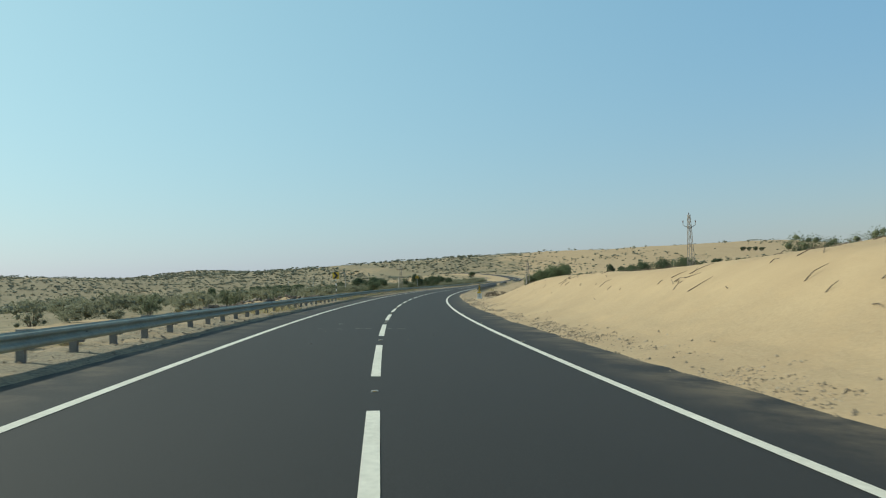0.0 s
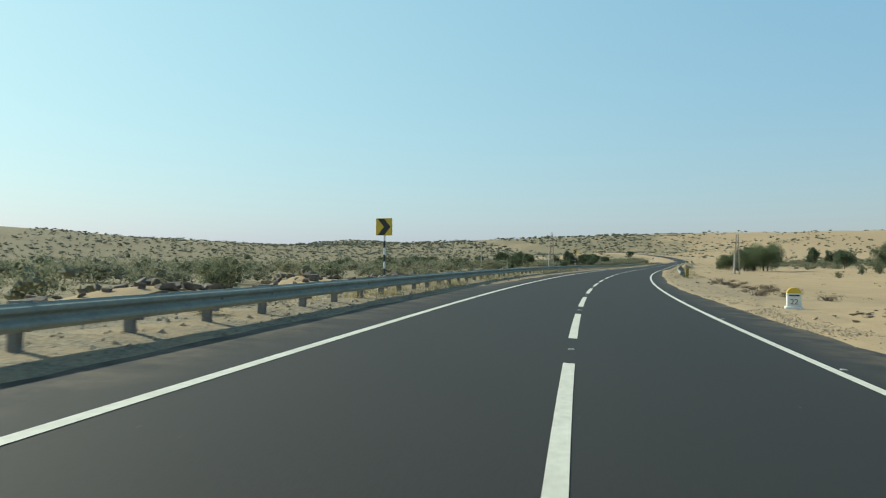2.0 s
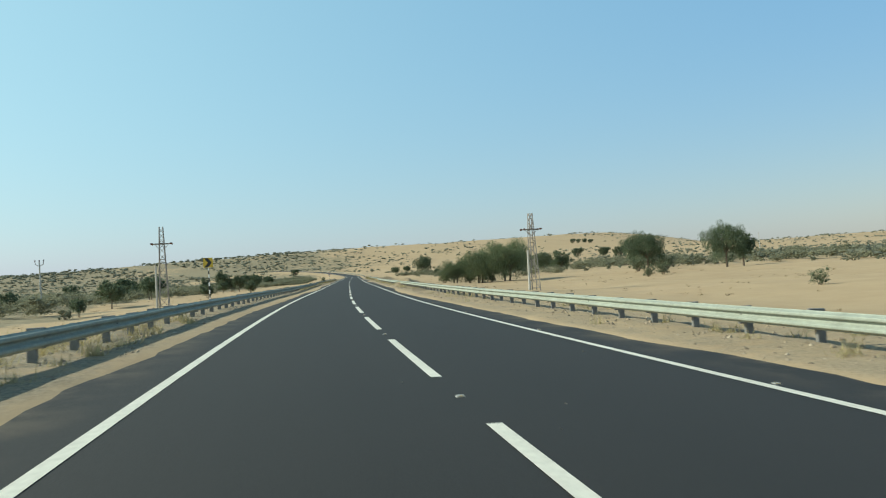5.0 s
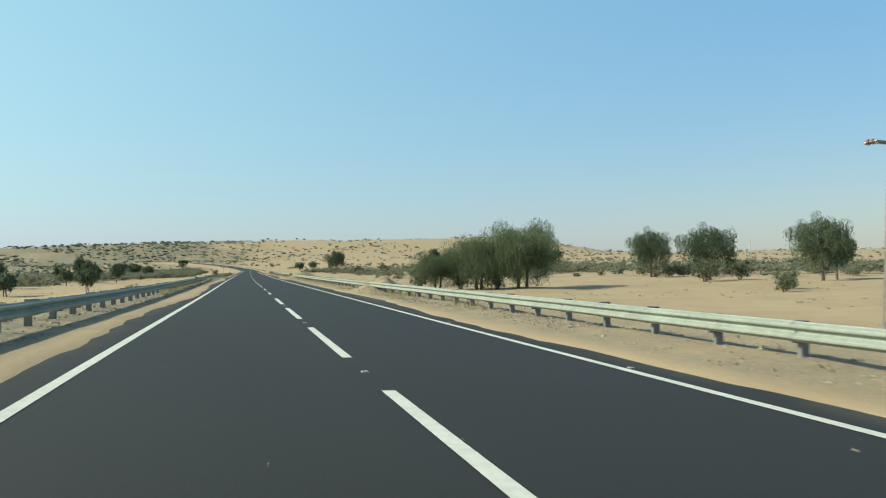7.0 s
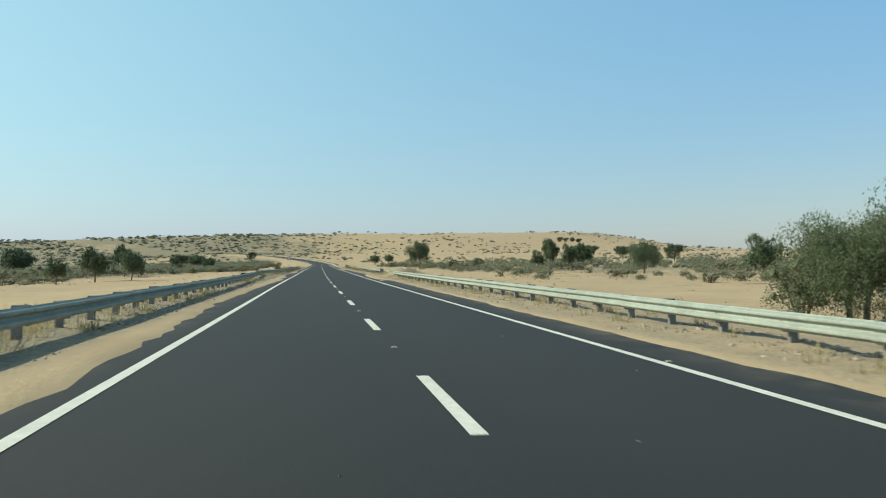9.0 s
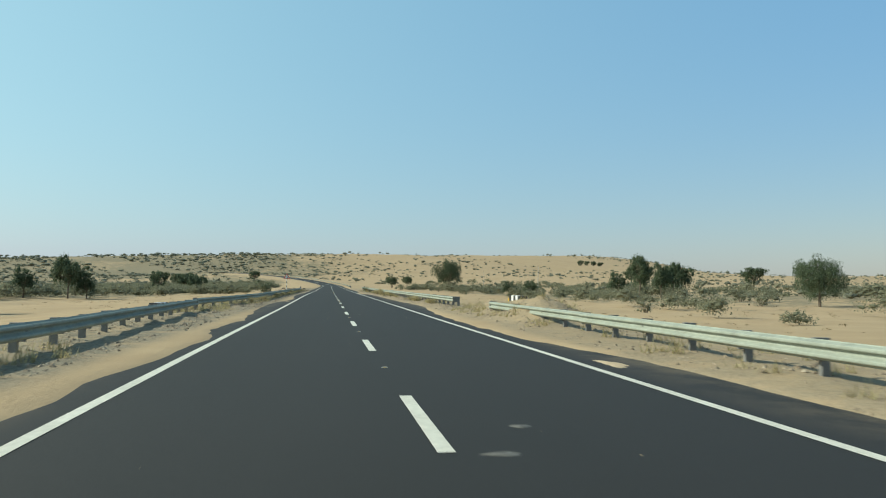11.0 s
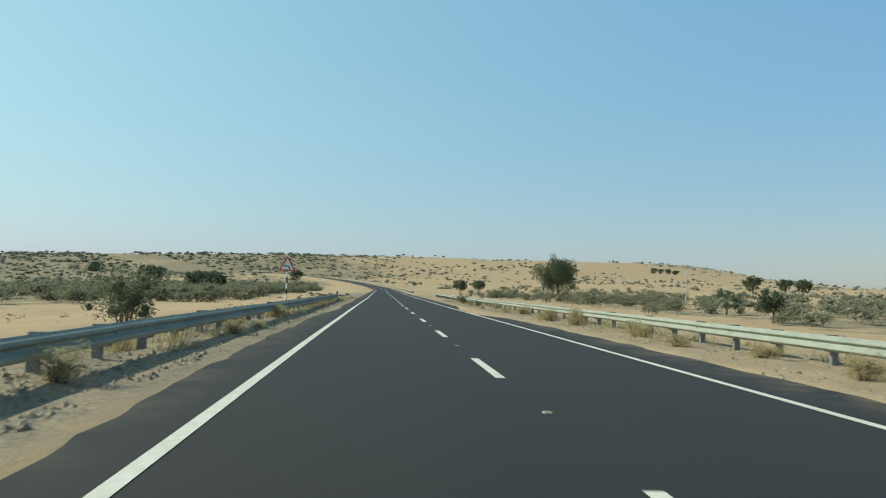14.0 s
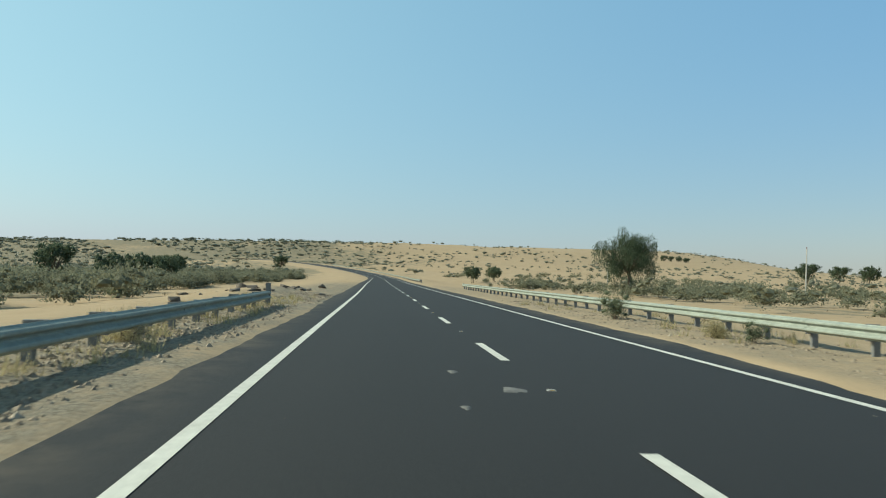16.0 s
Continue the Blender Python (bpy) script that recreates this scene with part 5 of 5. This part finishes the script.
def rock_mesh(seed, flat=0.3, mat=None):
    """A broken, sharp-edged slab."""
    r = random.Random(seed)
    bm = bmesh.new()
    pts = []
    for k in range(16):
        a = r.uniform(0, 2 * math.pi)
        rad = 0.5 * r.uniform(0.62, 1.0)
        pts.append(bm.verts.new((1.2 * rad * math.cos(a), 0.85 * rad * math.sin(a), flat * r.choice((-0.55, -0.3, 0.35, 0.5, 0.62)) * r.uniform(0.75, 1.1))))
    hull = bmesh.ops.convex_hull(bm, input=pts)
    loose = list({e for e in hull["geom_interior"] + hull["geom_unused"] if isinstance(e, bmesh.types.BMVert)})
    bmesh.ops.delete(bm, geom=loose, context="VERTS")
    bmesh.ops.bevel(bm, geom=bm.edges[:], offset=0.012, segments=1, affect="EDGES", profile=0.5)
    me = bpy.data.meshes.new("rock")
    bm.to_mesh(me)
    bm.free()
    me.materials.append(mat or SLATE)
    return me


ROCK_PALE = [rock_mesh(s, 0.35, PALE_STONE) for s in (21, 22, 23)]
ROCKS = [rock_mesh(s, f) for s, f in ((1, 0.26), (2, 0.36), (3, 0.22), (4, 0.5), (5, 0.3), (6, 0.42), (7, 0.6))]
rr = random.Random(12)
for i in range(338):
    if i < 298:
        cs, co = rr.choice(((60, -15), (67, -13.6), (72, -16), (80, -14), (86, -16.5), (92, -13.8), (97, -15)))
        s_, o_ = cs + rr.gauss(0, 2.1), co + rr.gauss(0, 1.0)
        k = rr.choice((0.2, 0.25, 0.3, 0.4, 0.5, 0.7))
    elif i < 328:
        s_, o_ = rr.gauss(405, 9), -rr.gauss(9.5, 1.8)
        k = rr.choice((0.25, 0.35, 0.5, 0.7))
    else:
        s_, o_ = rr.gauss(110, 9), rr.gauss(8.6, 0.8)
        k = rr.choice((0.15, 0.25, 0.35))
    x, y, _ = road_at(s_, o_)
    ob = new("rock", rr.choice(ROCKS))
    heap = 0.12 * math.exp(-((s_ - 78) / 14) ** 2 - ((o_ + 15) / 3.5) ** 2) * rr.random() * 1.6
    ob.matrix_basis = on_ground(float(x), float(y), rr.uniform(0, 6.28), k, -heap) @ Matrix.Rotation(rr.gauss(0, 0.28), 4, "X") @ Matrix.Rotation(rr.gauss(0, 0.28), 4, "Y")
    tagged(ob, "dark weathered slab of rock lying on sand", "rock", "rock rubble")


for i in range(34):
    ob = new("rubble_stone", rr.choice(ROCK_PALE))
    ob.matrix_basis = on_ground(11.6 + rr.gauss(0, 0.75), 68.5 + rr.gauss(0, 1.2), rr.uniform(0, 6.28), rr.choice((0.1, 0.14, 0.2, 0.28)), -0.02)
    tagged(ob, "pale broken stone in a small heap on sand", "stone", "rubble heap")


def gravel():
    """Loose stones on the verges."""
    rnd = np.random.RandomState(5)
    n = 60000
    side = np.where(rnd.random(n) < 0.62, -1, 1)
    s_ = rnd.uniform(4, 400, n)
    a = np.where(side < 0, 5.0 + 3.6 * rnd.random(n) ** 1.2, 4.9 + 4.0 * rnd.random(n) ** 1.2)
    keep = (fbm(s_ / 3.0, a * 1.2, 3, 3) > 0.44) & ~((side > 0) & (s_ < 118) & (a > 6.3 + 0.6 * rnd.random(n)))
    s_, o_ = s_[keep], (side * a)[keep]
    P = road_at(s_, o_)
    z = ground_z(P[:, 0], P[:, 1])
    m = len(s_)
    r_ = np.where((o_ > 0) & (s_ < 80), 0.012 + 0.05 * rnd.random(m) ** 3, 0.010 + 0.055 * rnd.random(m) ** 4)
    # clods and broken slabs of a dug-up verge
    k = 15000
    cs = rnd.uniform(60, 400, k)
    left = rnd.random(k) < 0.68
    co = np.where(left, -rnd.uniform(4.75, 7.4, k), rnd.uniform(5.4, 7.6, k))
    ok = (fbm(cs / 4.0, co * 1.5, 12, 3) > np.where(left, np.where(cs > 190, 0.46, 0.53), 0.52)) & (left | (cs > 118))
    Q = road_at(cs[ok], co[ok])
    def more(count, s_lo, s_hi, o_lo, o_hi, least, most, gate, seed):
        ms, mo = rnd.uniform(s_lo, s_hi, count), rnd.uniform(o_lo, o_hi, count)
        q = fbm(ms / 2.2, mo * 1.3, seed, 3) > gate
        spots.append(road_at(ms[q], mo[q]))
        sizes.append(least + (most - least) * rnd.random(int(q.sum())) ** 2.2)

    spots, sizes = [Q], [0.018 + 0.055 * rnd.random(len(Q)) ** 2.2]
    more(14000, 6, 76, 4.95, 6.0, 0.010, 0.036, 0.47, 31)
    more(15000, 288, 402, -7.0, -4.7, 0.014, 0.075, 0.48, 32)
    more(9000, 172, 216, 5.3, 7.2, 0.012, 0.055, 0.46, 33)
    more(4000, 266, 290, 5.4, 9.6, 0.014, 0.075, 0.52, 34)
    more(5000, 336, 400, 5.3, 7.0, 0.012, 0.05, 0.50, 35)
    Q = np.concatenate(spots)
    P, z = np.concatenate([P, Q]), np.concatenate([z, ground_z(Q[:, 0], Q[:, 1])])
    r_ = np.concatenate([r_, *sizes])
    m = len(P)
    base = np.array([(1, 0, 0), (0, 1, 0), (-1, 0, 0), (0, -1, 0), (0.25, 0.1, 0.75)], float)
    tris = np.array([(0, 1, 4), (1, 2, 4), (2, 3, 4), (3, 0, 4)])
    v = base[None] * (0.6 + 0.8 * rnd.random((m, 5, 1))) * r_[:, None, None]
    ang = rnd.uniform(0, 6.28, m)
    c, s2 = np.cos(ang)[:, None], np.sin(ang)[:, None]
    v = np.stack([v[..., 0] * c - v[..., 1] * s2, v[..., 0] * s2 + v[..., 1] * c, v[..., 2]], -1)
    v = (v + np.stack([P[:, 0], P[:, 1], z - r_ * 0.05], -1)[:, None]).reshape(-1, 3)
    f = (tris[None] + 5 * np.arange(m)[:, None, None]).reshape(-1, 3)
    ob = mesh_object("gravel", v, f, PALE_STONE)
    tagged(ob, "loose pale stones along the dusty verges", "gravel", kind="stuff")


gravel()


def road_crumbs():
    """Crumbs of stone dropped on the asphalt."""
    rnd = np.random.RandomState(71)
    n = 520
    s_ = np.where(rnd.random(n) < 0.3, rnd.normal(281, 5, n), rnd.uniform(8, 392, n))
    o_ = rnd.uniform(-3.2, 3.2, n)
    r_ = 0.006 + 0.018 * rnd.random(n) ** 3
    P = road_at(s_, o_, 0.001)
    base = np.array([(1, 0, 0), (-0.3, 0.9, 0), (-0.6, -0.8, 0), (0.1, 0.1, 0.8)])
    v = (base[None] * (0.6 + 0.8 * rnd.random((n, 4, 1))) * r_[:, None, None] + P[:, None]).reshape(-1, 3)
    f = (np.array([(0, 1, 3), (1, 2, 3), (2, 0, 3)])[None] + 4 * np.arange(n)[:, None, None]).reshape(-1, 3)
    tagged(mesh_object("road_crumbs", v, f, PALE_STONE), "small pale stone crumbs scattered on the asphalt", "gravel", kind="stuff")


road_crumbs()


def twigs():
    r = random.Random(66)
    bm = bmesh.new()
    for i in range(300):
        clump = i % 21 == 0
        s_, o_ = r.uniform(10, 68), r.uniform(8, 24)
        for j in range(7 if clump else 1):
            x, y, _ = road_at(s_ + r.uniform(-0.5, 0.5), o_ + r.uniform(-0.4, 0.4))
            z = float(ground_z(np.array([x]), np.array([y]))[0])
            a, ln = r.uniform(-1.7, 1.7), r.uniform(0.1, 0.75) ** 1.5 * (1.6 if clump else 1.15)
            p0 = Vector((x, y, z + 0.015))
            p2 = Vector((x + math.cos(a) * ln, y + math.sin(a) * ln, 0))
            p2.z = float(ground_z(np.array([p2.x]), np.array([p2.y]))[0]) + r.uniform(0.01, 0.12)
            p1 = p0.lerp(p2, 0.5) + Vector((r.uniform(-0.05, 0.05), r.uniform(-0.05, 0.05), r.uniform(0.0, 0.05)))
            tube(bm, (p0, p1, p2), (0.013, 0.010, 0.005), 4)
    me = bpy.data.meshes.new("dry_twigs")
    bm.to_mesh(me)
    bm.free()
    me.materials.append(BARK)
    tagged(new("dry_twigs", me), "dry brown twigs scattered on the dune face", "twigs", kind="stuff")


twigs()


def dry_grass():
    """Thin straw tufts along both rails."""
    rnd = np.random.RandomState(17)
    n = 4600
    s_ = rnd.uniform(5, 395, n)
    o_ = np.where(rnd.random(n) < 0.7, -1, 1) * (5.3 + 3.5 * rnd.random(n))
    keep = fbm(s_ / 8.0, o_ * 0.5, 8, 3) > 0.49
    keep &= ~((o_ > 0) & (s_ < 120))
    P = road_at(s_[keep], o_[keep])
    z = ground_z(P[:, 0], P[:, 1])
    m, q = len(z), 26
    ang = rnd.uniform(0, 6.28, (m, q))
    ln = rnd.uniform(0.08, 0.34, (m, q)) * rnd.uniform(0.6, 1.2, (m, 1))
    tilt = rnd.uniform(0.15, 1.1, (m, q))
    p = np.stack([P[:, 0], P[:, 1], z - 0.01], -1)[:, None] + np.stack([rnd.normal(0, 0.10, (m, q)), rnd.normal(0, 0.10, (m, q)), np.zeros((m, q))], -1)
    d = np.stack([np.cos(ang) * np.sin(tilt), np.sin(ang) * np.sin(tilt), np.cos(tilt)], -1) * ln[..., None]
    w = np.stack([-np.sin(ang), np.cos(ang), 0 * ang], -1) * 0.008
    quads = np.stack([p - w, p + w, p + d + w * 0.3, p + d - w * 0.3], 2).reshape(-1, 3)
    tagged(new("dry_grass", quad_mesh("dry_grass", quads, DRY)), "thin straw-coloured grass tufts on the verges", "grass", kind="stuff")


dry_grass()
